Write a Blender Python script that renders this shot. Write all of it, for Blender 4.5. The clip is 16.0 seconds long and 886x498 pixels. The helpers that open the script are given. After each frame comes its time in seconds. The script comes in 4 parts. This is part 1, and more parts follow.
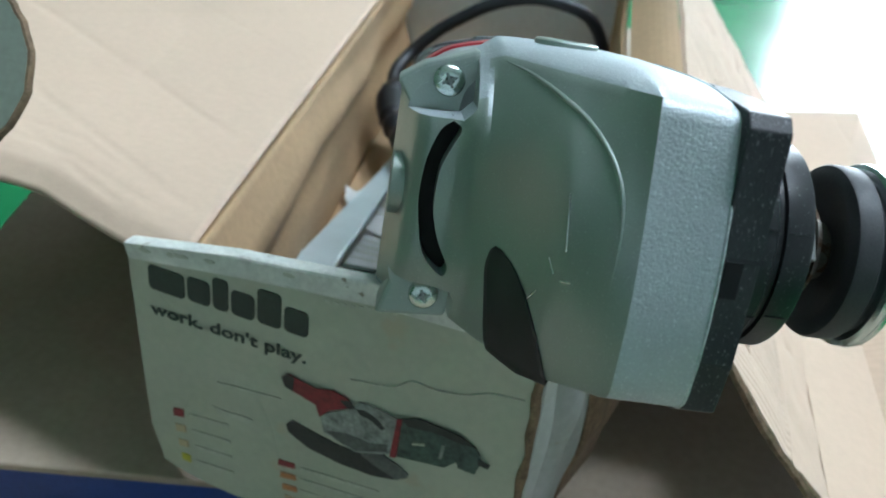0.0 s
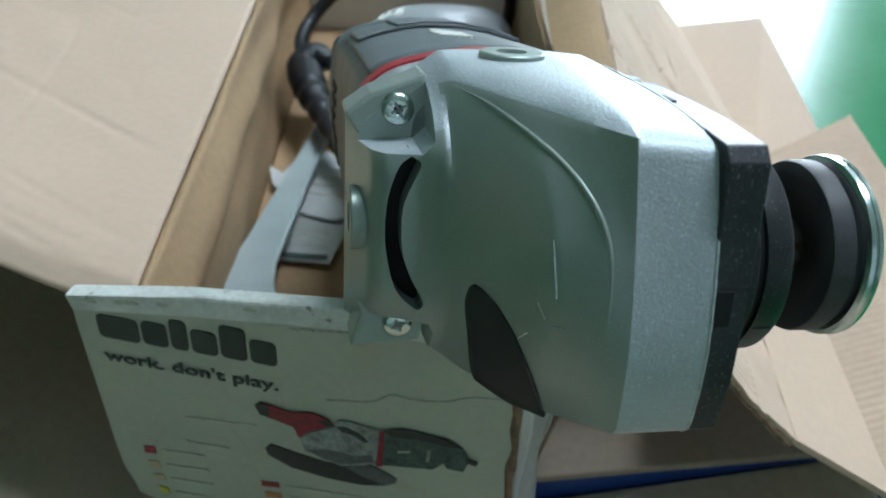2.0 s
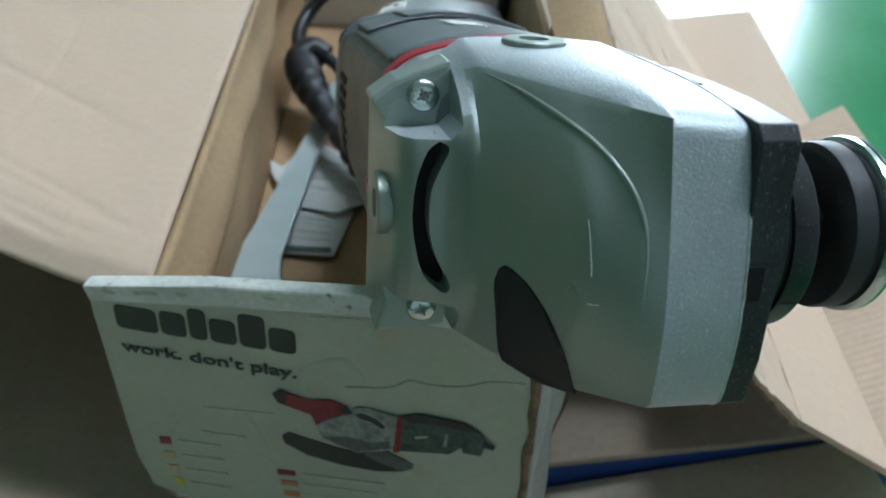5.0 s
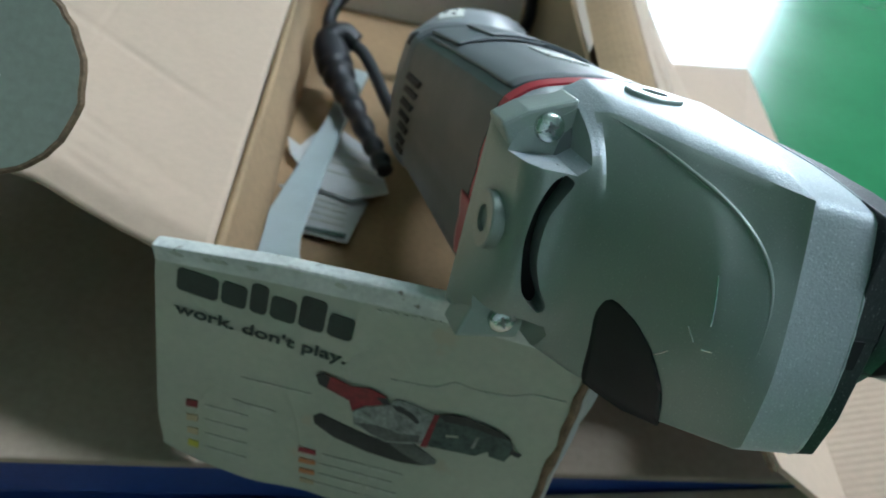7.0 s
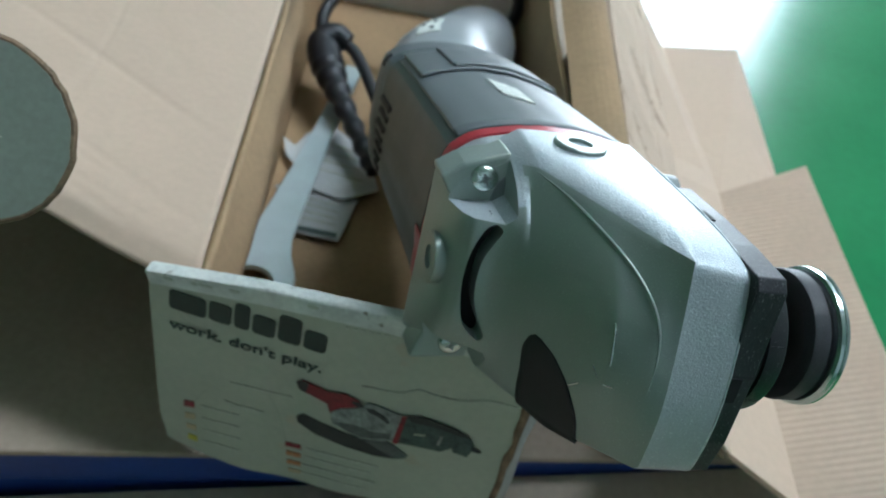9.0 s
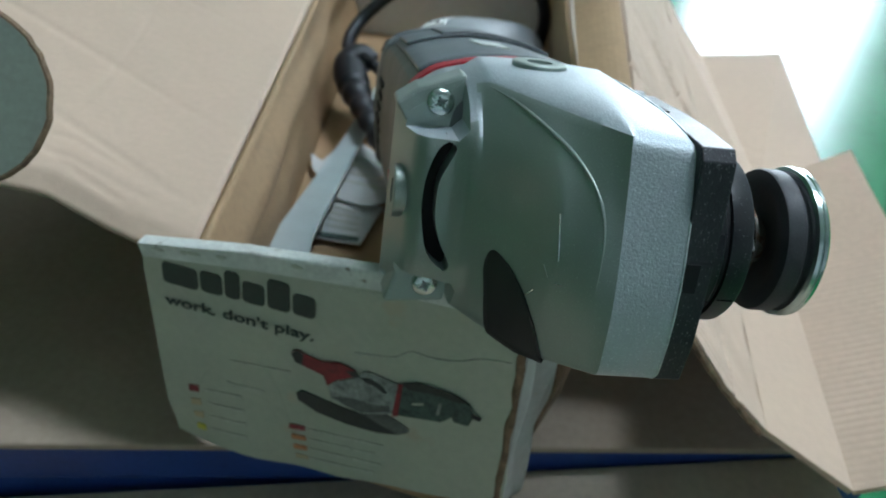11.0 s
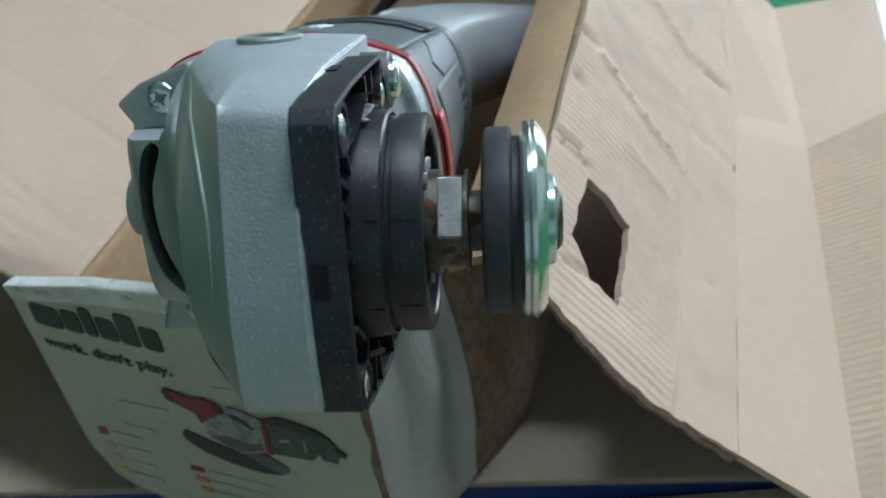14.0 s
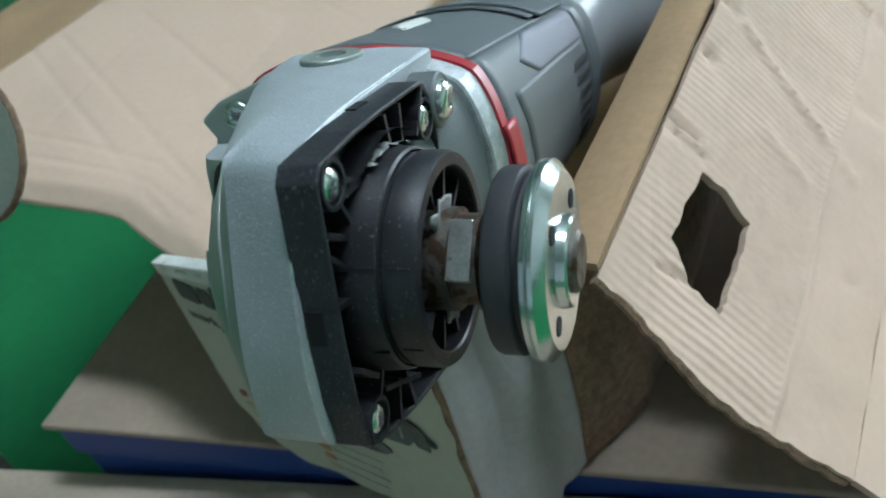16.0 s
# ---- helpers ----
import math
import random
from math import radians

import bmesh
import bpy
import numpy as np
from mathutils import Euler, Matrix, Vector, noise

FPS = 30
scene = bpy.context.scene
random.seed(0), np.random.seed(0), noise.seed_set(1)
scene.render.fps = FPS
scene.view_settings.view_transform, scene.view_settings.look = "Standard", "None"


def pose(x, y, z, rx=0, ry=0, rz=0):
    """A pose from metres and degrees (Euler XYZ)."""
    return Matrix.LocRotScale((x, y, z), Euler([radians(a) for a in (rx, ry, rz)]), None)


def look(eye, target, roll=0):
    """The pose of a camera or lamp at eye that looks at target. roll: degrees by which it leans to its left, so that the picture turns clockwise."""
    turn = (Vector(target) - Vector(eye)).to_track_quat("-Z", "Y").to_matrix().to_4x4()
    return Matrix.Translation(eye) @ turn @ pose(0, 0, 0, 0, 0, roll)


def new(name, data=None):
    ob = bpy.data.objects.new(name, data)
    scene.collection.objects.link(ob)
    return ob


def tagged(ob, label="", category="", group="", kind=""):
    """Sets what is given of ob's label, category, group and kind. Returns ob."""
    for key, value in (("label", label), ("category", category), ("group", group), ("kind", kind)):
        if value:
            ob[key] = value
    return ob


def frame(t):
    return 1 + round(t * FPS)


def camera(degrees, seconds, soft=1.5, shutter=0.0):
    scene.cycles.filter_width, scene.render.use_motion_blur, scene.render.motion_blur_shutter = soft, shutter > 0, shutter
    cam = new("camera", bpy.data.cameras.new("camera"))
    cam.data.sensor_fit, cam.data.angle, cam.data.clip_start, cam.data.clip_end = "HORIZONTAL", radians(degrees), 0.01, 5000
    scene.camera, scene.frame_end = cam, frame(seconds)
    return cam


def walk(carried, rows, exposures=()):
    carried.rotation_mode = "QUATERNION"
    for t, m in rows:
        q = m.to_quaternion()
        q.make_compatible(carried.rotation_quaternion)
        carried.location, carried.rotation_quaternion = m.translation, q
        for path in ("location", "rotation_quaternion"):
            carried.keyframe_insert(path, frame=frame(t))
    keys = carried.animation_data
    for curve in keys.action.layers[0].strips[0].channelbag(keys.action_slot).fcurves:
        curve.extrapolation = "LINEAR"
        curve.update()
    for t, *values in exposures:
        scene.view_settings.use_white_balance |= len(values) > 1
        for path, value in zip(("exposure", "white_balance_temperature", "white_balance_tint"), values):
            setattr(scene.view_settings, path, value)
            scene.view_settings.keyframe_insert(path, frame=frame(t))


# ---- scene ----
cam = camera(54.1, 16.0, soft=1.8)
cam.data.dof.use_dof, cam.data.dof.focus_distance, cam.data.dof.aperture_fstop = True, 0.215, 20.0
METRES, EYE, TILT, LEAN, TURN = 0.49, 0.56, -34.0, -5.0, 10.4
ROWS = [
    (0.0, 0.0, 0.0, 0.0, 0.0, 0.0, -0.0),
    (0.5, -0.015, 0.0, 0.0189, 0.05, -0.44, 0.89),
    (1.0, -0.0279, 0.0086, 0.0335, -1.04, -2.07, 3.31),
    (1.5, -0.0302, 0.0145, 0.063, -3.54, -4.19, 5.78),
    (2.0, -0.0239, 0.0133, 0.0618, -5.96, -5.94, 7.76),
    (2.5, 0.0008, 0.0004, 0.0525, -6.45, -6.5, 8.51),
    (3.0, 0.0253, -0.01, 0.0509, -6.19, -6.55, 8.82),
    (3.5, 0.0268, -0.0185, 0.0542, -5.96, -6.58, 8.92),
    (4.0, 0.0185, -0.0192, 0.0511, -5.8, -6.56, 8.91),
    (4.5, -0.0001, -0.0063, 0.0543, -5.77, -6.48, 8.92),
    (5.0, -0.049, 0.0076, 0.0585, -7.27, -6.24, 8.26),
    (7.5, -0.1557, -0.0142, 0.0944, -11.67, -7.77, -2.35),
    (8.0, -0.1441, -0.0321, 0.1224, -11.33, -9.05, -1.87),
    (8.5, -0.1225, -0.0458, 0.1516, -10.78, -10.02, -1.15),
    (9.0, -0.1178, -0.0677, 0.1455, -10.01, -10.44, -0.46),
    (11.5, -0.0211, -0.0634, 0.0214, -3.33, -3.07, 3.75),
    (12.0, -0.0032, -0.0404, 0.0045, -2.24, -1.4, 4.3),
    (12.5, 0.0395, -0.0259, -0.0117, 0.49, -0.48, 5.57),
    (13.0, 0.111, -0.0106, -0.0022, 3.81, -0.96, 7.92),
    (13.5, 0.1678, 0.0104, -0.004, 6.49, -1.7, 9.18),
    (14.0, 0.2173, 0.0276, 0.0065, 9.52, -2.5, 9.25),
    (14.5, 0.2426, 0.0404, 0.0108, 13.23, -3.53, 9.15),
    (15.0, 0.2699, 0.0501, 0.0184, 17.05, -4.42, 9.2),
    (15.5, 0.3049, 0.0676, 0.0282, 20.91, -4.97, 9.23),
    (16.0, 0.3046, 0.0589, 0.0393, 24.12, -4.85, 8.91),
]
walk(cam, [(t, pose(0, 0, EYE, TILT, LEAN, TURN) @ pose(METRES * x, METRES * y, METRES * z, 90 + pitch, roll, yaw)) for t, x, y, z, yaw, pitch, roll in ROWS],
     exposures=[(0.0, 0.57), (1.5, 0.35), (3.5, 0.22), (9.0, 0.12), (12.5, 0.05), (14.0, 0.10), (14.8, 0.20), (16.0, 0.18)])

# ---- world and light ----
world = bpy.data.worlds.new("sky")
scene.world = world
world.use_nodes = True
sky = world.node_tree.nodes.new("ShaderNodeTexSky")
sky.sky_type, sky.sun_disc = "NISHITA", False
sky.sun_elevation, sky.sun_rotation = radians(40), radians(20)
world.node_tree.nodes["Background"].inputs["Strength"].default_value = 0.1
world.node_tree.links.new(sky.outputs[0], world.node_tree.nodes["Background"].inputs["Color"])


def area(name, m, sx, sy, power, color):
    data = bpy.data.lights.new(name, "AREA")
    data.shape, data.size, data.size_y, data.energy, data.color = "RECTANGLE", sx, sy, power, color
    ob = new(name, data)
    ob.matrix_world = m
    return ob


DAY = (0.63, 0.795, 1.0)


# ---- materials ----
def material(name, color, rough=0.6, metal=0.0, dark=0.8, light=1.15, scale=60.0, fine=600.0, bump=0.1, spots=None, spot_scale=250.0, spot_at=0.66, rough_var=0.1, coat=0.0, ribs=0.0, rib_size=140.0, crease=0.0, crease_stretch=(6.0, 2.0, 6.0), stretch=(1, 1, 1), piece=0.0):
    """A surface with variation at two scales, relief, and spots of wear where given."""
    mat = bpy.data.materials.new(name)
    mat.use_nodes = True
    nt = mat.node_tree
    N, L = nt.nodes, nt.links
    bsdf = N["Principled BSDF"]
    tc = N.new("ShaderNodeTexCoord")
    mp = N.new("ShaderNodeMapping")
    mp.inputs["Scale"].default_value = stretch
    L.new(tc.outputs["Object"], mp.inputs["Vector"])
    n1, n2 = N.new("ShaderNodeTexNoise"), N.new("ShaderNodeTexNoise")
    n1.inputs["Scale"].default_value, n2.inputs["Scale"].default_value = scale, fine
    n1.inputs["Detail"].default_value, n2.inputs["Detail"].default_value = 5, 3
    L.new(mp.outputs[0], n1.inputs["Vector"])
    L.new(mp.outputs[0], n2.inputs["Vector"])
    mix = N.new("ShaderNodeMath")
    mix.operation = "MULTIPLY_ADD"
    mix.inputs[1].default_value = 0.6
    half = N.new("ShaderNodeMath")
    half.operation = "MULTIPLY"
    half.inputs[1].default_value = 0.4
    L.new(n2.outputs["Fac"], half.inputs[0])
    L.new(n1.outputs["Fac"], mix.inputs[0])
    L.new(half.outputs[0], mix.inputs[2])
    ramp = N.new("ShaderNodeValToRGB")
    e = ramp.color_ramp.elements
    e[0].position, e[1].position = 0.3, 0.7
    e[0].color = (*[c * dark for c in color], 1)
    e[1].color = (*[min(1, c * light) for c in color], 1)
    L.new(mix.outputs[0], ramp.inputs["Fac"])
    out = ramp.outputs["Color"]
    if spots:
        n3 = N.new("ShaderNodeTexNoise")
        n3.inputs["Scale"].default_value, n3.inputs["Detail"].default_value = spot_scale, 4
        L.new(mp.outputs[0], n3.inputs["Vector"])
        r3 = N.new("ShaderNodeValToRGB")
        r3.color_ramp.elements[0].position, r3.color_ramp.elements[1].position = spot_at, spot_at + 0.06
        L.new(n3.outputs["Fac"], r3.inputs["Fac"])
        mx = N.new("ShaderNodeMix")
        mx.data_type = "RGBA"
        L.new(r3.outputs["Color"], mx.inputs[0])
        L.new(out, mx.inputs[6])
        mx.inputs[7].default_value = (*spots, 1)
        out = mx.outputs[2]
    L.new(out, bsdf.inputs["Base Color"])
    bsdf.inputs["Metallic"].default_value = metal
    if coat:
        bsdf.inputs["Coat Weight"].default_value = coat
        bsdf.inputs["Coat Roughness"].default_value = 0.15
    rr = N.new("ShaderNodeMapRange")
    rr.inputs["To Min"].default_value, rr.inputs["To Max"].default_value = max(0.02, rough - rough_var), min(1, rough + rough_var)
    L.new(n1.outputs["Fac"], rr.inputs["Value"])
    L.new(rr.outputs[0], bsdf.inputs["Roughness"])
    bp = N.new("ShaderNodeBump")
    bp.inputs["Strength"].default_value = bump
    bp.inputs["Distance"].default_value = 0.001
    L.new(mix.outputs[0], bp.inputs["Height"])
    last = bp
    if ribs:
        uv = N.new("ShaderNodeUVMap")
        wv = N.new("ShaderNodeTexWave")
        wv.bands_direction = "X"
        wv.inputs["Scale"].default_value = rib_size
        wv.inputs["Distortion"].default_value = 0.6
        L.new(uv.outputs[0], wv.inputs["Vector"])
        patch = N.new("ShaderNodeTexNoise")
        patch.inputs["Scale"].default_value = 14.0
        L.new(mp.outputs[0], patch.inputs["Vector"])
        pr = N.new("ShaderNodeMapRange")
        pr.inputs["From Min"].default_value, pr.inputs["From Max"].default_value = 0.38, 0.62
        L.new(patch.outputs["Fac"], pr.inputs["Value"])
        ml = N.new("ShaderNodeMath")
        ml.operation = "MULTIPLY"
        L.new(wv.outputs["Fac"], ml.inputs[0])
        L.new(pr.outputs[0], ml.inputs[1])
        b2 = N.new("ShaderNodeBump")
        b2.inputs["Strength"].default_value = ribs
        b2.inputs["Distance"].default_value = 0.0012
        L.new(ml.outputs[0], b2.inputs["Height"])
        L.new(bp.outputs[0], b2.inputs["Normal"])
        last = b2
    if crease:
        mp2 = N.new("ShaderNodeMapping")
        mp2.inputs["Scale"].default_value = crease_stretch
        mp2.inputs["Rotation"].default_value = (0.2, 0.1, 0.5)
        L.new(tc.outputs["Object"], mp2.inputs["Vector"])
        n4 = N.new("ShaderNodeTexNoise")
        n4.inputs["Scale"].default_value, n4.inputs["Detail"].default_value, n4.inputs["Distortion"].default_value = 1.6, 0.6, 0.12
        L.new(mp2.outputs[0], n4.inputs["Vector"])
        sub = N.new("ShaderNodeMath")
        sub.operation = "SUBTRACT"
        sub.inputs[1].default_value = 0.5
        L.new(n4.outputs["Fac"], sub.inputs[0])
        ab = N.new("ShaderNodeMath")
        ab.operation = "ABSOLUTE"
        L.new(sub.outputs[0], ab.inputs[0])
        mr = N.new("ShaderNodeMapRange")
        mr.inputs["From Max"].default_value = 0.014
        L.new(ab.outputs[0], mr.inputs["Value"])
        b3 = N.new("ShaderNodeBump")
        b3.inputs["Strength"].default_value = crease
        b3.inputs["Distance"].default_value = 0.0015
        L.new(mr.outputs[0], b3.inputs["Height"])
        L.new(last.outputs[0], b3.inputs["Normal"])
        last = b3
    L.new(last.outputs[0], bsdf.inputs["Normal"])
    return mat


def glow(name, color, strength):
    mat = bpy.data.materials.new(name)
    mat.use_nodes = True
    nt = mat.node_tree
    nt.nodes.clear()
    em, out = nt.nodes.new("ShaderNodeEmission"), nt.nodes.new("ShaderNodeOutputMaterial")
    em.inputs[0].default_value, em.inputs[1].default_value = (*color, 1), strength
    nt.links.new(em.outputs[0], out.inputs[0])
    return mat


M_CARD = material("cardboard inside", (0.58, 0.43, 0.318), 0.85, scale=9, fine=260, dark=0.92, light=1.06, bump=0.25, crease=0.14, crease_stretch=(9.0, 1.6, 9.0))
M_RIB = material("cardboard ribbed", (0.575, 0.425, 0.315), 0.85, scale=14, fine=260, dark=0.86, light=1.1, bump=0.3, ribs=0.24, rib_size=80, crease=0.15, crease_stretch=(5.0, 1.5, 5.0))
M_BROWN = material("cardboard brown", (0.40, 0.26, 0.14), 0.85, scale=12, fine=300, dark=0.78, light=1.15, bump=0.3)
# for torn edges, and as painted shade on the carton's far side
M_EDGE_SHADE = material("cardboard torn edge and side shade", (0.20, 0.13, 0.08), 0.95, scale=200, fine=900, dark=0.5, light=1.6, bump=0.8)
M_TAN = material("cardboard tan", (0.47, 0.385, 0.295), 0.85, scale=8, fine=240, dark=0.82, light=1.12, bump=0.3)
M_WHITE = material("printed white board", (0.455, 0.48, 0.375), 0.55, scale=18, fine=300, dark=0.86, light=1.06, bump=0.25, spots=(0.45, 0.42, 0.31), spot_scale=45, spot_at=0.66, crease=0.12, crease_stretch=(16.0, 16.0, 9.0))
M_RIM = material("worn white rim", (0.72, 0.74, 0.68), 0.75, scale=90, fine=500, dark=0.7, light=1.1, bump=0.7, spots=(0.25, 0.22, 0.17), spot_scale=160, spot_at=0.62)
M_INK = material("dark green ink", (0.018, 0.035, 0.026), 0.5, scale=150, fine=800, dark=0.7, light=1.5, bump=0.1)
M_INKRED = material("red ink", (0.25, 0.022, 0.027), 0.5, scale=220, dark=0.5, light=1.3, bump=0.1)
M_INKGREY = material("grey ink", (0.25, 0.28, 0.255), 0.5, scale=260, dark=0.35, light=1.6, bump=0.1)
M_INKGREEN = material("green ink", (0.040, 0.068, 0.056), 0.5, scale=240, dark=0.35, light=2.2, bump=0.1)
M_INKBLACK = material("black ink", (0.02, 0.022, 0.02), 0.5, scale=110, dark=0.6, light=2.0, bump=0.1)
M_INKDARK = material("dark grey ink", (0.10, 0.11, 0.10), 0.5, scale=120, dark=0.5, light=1.6, bump=0.1)
M_INKSAND = material("sand ink", (0.50, 0.40, 0.24), 0.5, scale=120, bump=0.1)
M_INKPALE = material("faded ink", (0.47, 0.49, 0.40), 0.6, scale=90, dark=0.8, light=1.2, bump=0.1)
M_INKYELLOW = material("yellow ink", (0.55, 0.50, 0.05), 0.5, scale=90, bump=0.1)
M_INKORANGE = material("orange ink", (0.50, 0.20, 0.08), 0.5, scale=90, bump=0.1)
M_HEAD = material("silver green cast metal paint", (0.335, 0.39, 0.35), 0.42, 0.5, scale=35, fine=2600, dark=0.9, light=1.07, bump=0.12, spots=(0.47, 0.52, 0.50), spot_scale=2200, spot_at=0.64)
# coarse grained copy of the housing paint, lightened for faces that catch light
M_CAST_LIT = material("coarse cast metal paint, lightened", (0.46, 0.51, 0.525), 0.5, 0.45, scale=60, fine=1500, dark=0.86, light=1.12, bump=0.42, spots=(0.60, 0.65, 0.66), spot_scale=1700, spot_at=0.60)
M_NECK = material("dark grey casting", (0.17, 0.19, 0.19), 0.5, 0.4, scale=60, fine=1500, dark=0.85, light=1.1, bump=0.3)
M_BLACK = material("black glass filled plastic", (0.012, 0.0128, 0.0148), 0.44, scale=60, fine=1500, dark=0.7, light=1.5, bump=0.15, spots=(0.13, 0.13, 0.135), spot_scale=1500, spot_at=0.65)
M_DUSTY = material("dusty black plastic", (0.016, 0.017, 0.0195), 0.48, scale=90, fine=1800, dark=0.6, light=2.2, bump=0.2, spots=(0.15, 0.155, 0.16), spot_scale=2300, spot_at=0.62, stretch=(1.0, 1.0, 0.45))
for mt in (M_BLACK, M_DUSTY):
    mt.node_tree.nodes["Principled BSDF"].inputs["Specular IOR Level"].default_value = 0.45
M_SIDE = material("crumpled grey white board", (0.40, 0.405, 0.38), 0.6, scale=14, fine=300, dark=0.78, light=1.1, bump=0.3, spots=(0.30, 0.27, 0.21), spot_scale=40, spot_at=0.66, crease=0.2, crease_stretch=(14.0, 14.0, 5.0))
M_GLOSS = material("smooth black plastic", (0.008, 0.008, 0.010), 0.50, scale=60, dark=0.8, light=1.3, bump=0.03)
# black that stands for shade in openings, and for the rating plate's marks
M_SHADE_MARK = material("black for hole shade and plate marks", (0.006, 0.006, 0.007), 0.8, scale=60, bump=0.05)
M_RUBBER = material("black rubber", (0.036, 0.037, 0.040), 0.55, scale=90, fine=1500, dark=0.7, light=1.4, bump=0.15, spots=(0.12, 0.12, 0.12), spot_scale=500, spot_at=0.72)
M_STEEL = material("zinc plated steel", (0.72, 0.78, 0.76), 0.20, 1.0, scale=140, fine=1600, dark=0.75, light=1.1, bump=0.08)
M_SCREW = material("plated screw", (0.70, 0.76, 0.72), 0.25, 1.0, scale=300, fine=2000, dark=0.7, light=1.15, bump=0.1)
M_RUST = material("rusty spindle steel", (0.15, 0.135, 0.115), 0.5, 0.75, scale=160, fine=1400, dark=0.6, light=1.3, bump=0.3, spots=(0.085, 0.05, 0.03), spot_scale=260, spot_at=0.50)
M_FLAT = material("bare spindle flat", (0.46, 0.46, 0.44), 0.4, 0.85, scale=150, fine=1200, dark=0.7, light=1.2, bump=0.2, spots=(0.12, 0.06, 0.03), spot_scale=260, spot_at=0.62)
M_GREENBODY = material("dark green motor housing", (0.036, 0.054, 0.047), 0.45, scale=50, fine=1800, dark=0.85, light=1.15, bump=0.12)
M_GREYBODY = material("grey soft grip housing", (0.115, 0.13, 0.135), 0.45, scale=50, fine=1800, dark=0.85, light=1.15, bump=0.12)
M_SHOULDER = material("violet grey plastic", (0.19, 0.195, 0.225), 0.5, scale=50, fine=1800, dark=0.88, light=1.12, bump=0.12)
M_GREYPART = material("pale grey plastic handle", (0.37, 0.395, 0.405), 0.30, 0.2, scale=30, fine=900, dark=0.85, light=1.12, bump=0.05)
M_WORN = material("worn bare casting", (0.62, 0.66, 0.66), 0.45, 0.7, scale=300, fine=2000, dark=0.6, light=1.2, bump=0.4)
M_RED = material("red plastic ring", (0.42, 0.03, 0.04), 0.35, scale=60, dark=0.8, light=1.1, bump=0.05)
M_WRENCH = material("zinc plated spanner", (0.58, 0.66, 0.66), 0.42, 0.55, scale=60, fine=900, dark=0.88, light=1.06, bump=0.08)
M_PAPER = material("printed paper", (0.55, 0.56, 0.54), 0.8, scale=25, fine=500, dark=0.8, light=1.1, bump=0.2)
M_CORD = material("black cable rubber", (0.013, 0.0138, 0.0165), 0.45, scale=80, dark=0.8, light=1.3, bump=0.1)
M_BLUE = material("blue plastic", (0.018, 0.055, 0.24), 0.5, scale=14, fine=400, dark=0.75, light=1.2, bump=0.15)
M_DARKTAN = material("dull brown cardboard", (0.36, 0.285, 0.215), 0.85, scale=8, fine=240, dark=0.8, light=1.12, bump=0.3)
M_TONGUE = material("printed green board", (0.265, 0.30, 0.245), 0.55, scale=12, fine=400, dark=0.8, light=1.15, bump=0.2)
M_FLOOR = material("green floor paint", (0.017, 0.215, 0.075), 0.24, scale=5, fine=60, dark=0.85, light=1.1, bump=0.05, rough_var=0.06)
M_WALL = material("dull wall paint", (0.58, 0.59, 0.60), 0.8, scale=4, fine=120, dark=0.94, light=1.03, bump=0.1)
M_WALLGREEN = material("green wall paint", (0.075, 0.19, 0.105), 0.7, scale=4, fine=120, dark=0.9, light=1.06, bump=0.1)
M_WALLGREY = material("unseen pale blue grey wall paint", (0.68, 0.72, 0.76), 0.8, scale=4, fine=120, dark=0.94, light=1.03, bump=0.1)
M_FRAME = material("white window frame", (0.75, 0.76, 0.75), 0.4, scale=20, bump=0.05)
# darker screw metal, shade of the cross painted in
M_CROSS_SHADE = material("screw cross shade", (0.27, 0.29, 0.28), 0.4, 0.9, scale=300, bump=0.1)
M_BACKWALL = material("pale grey board", (0.72, 0.75, 0.78), 0.6, scale=14, fine=300, dark=0.88, light=1.06, bump=0.2)
M_LIP = material("worn foil seal", (0.27, 0.28, 0.265), 0.5, 0.2, scale=150, dark=0.6, light=1.2, bump=0.4)


# ---- mesh helpers ----
def part(name, bm, mat, parent=None, label="", bevel=0.0, smooth=False, m=None):
    """Links a bmesh as one mesh object under a thing or a part."""
    bmesh.ops.recalc_face_normals(bm, faces=bm.faces)
    me = bpy.data.meshes.new(name)
    bm.to_mesh(me)
    bm.free()
    if smooth:
        me.shade_smooth()
    me.materials.append(mat)
    ob = new(name, me)
    if m is not None:
        ob.matrix_world = m
    if parent is not None:
        ob.parent = parent
    if bevel:
        md = ob.modifiers.new("bevel", "BEVEL")
        md.width, md.segments, md.limit_method, md.angle_limit = bevel, 2, "ANGLE", radians(35)
        md.harden_normals = False
    if label:
        ob["label"] = label
    return ob


def thing(name, label, category, m=None, group="", kind=""):
    ob = new(name)
    ob.empty_display_size = 0.02
    if m is not None:
        ob.matrix_world = m
    return tagged(ob, label, category, group, kind)


def smart(ob, degrees=40):
    """Smooth shading that keeps edges sharper than the given angle."""
    me = ob.data
    me.shade_smooth()
    bm = bmesh.new()
    bm.from_mesh(me)
    for e in bm.edges:
        if len(e.link_faces) == 2 and e.calc_face_angle(0) > radians(degrees):
            e.smooth = False
    bm.to_mesh(me)
    bm.free()
    return ob


def box(x0, x1, y0, y1, z0, z1):
    bm = bmesh.new()
    bmesh.ops.create_cube(bm, size=1)
    for v in bm.verts:
        v.co = Vector(((x0 + x1) / 2 + v.co.x * (x1 - x0), (y0 + y1) / 2 + v.co.y * (y1 - y0), (z0 + z1) / 2 + v.co.z * (z1 - z0)))
    return bm


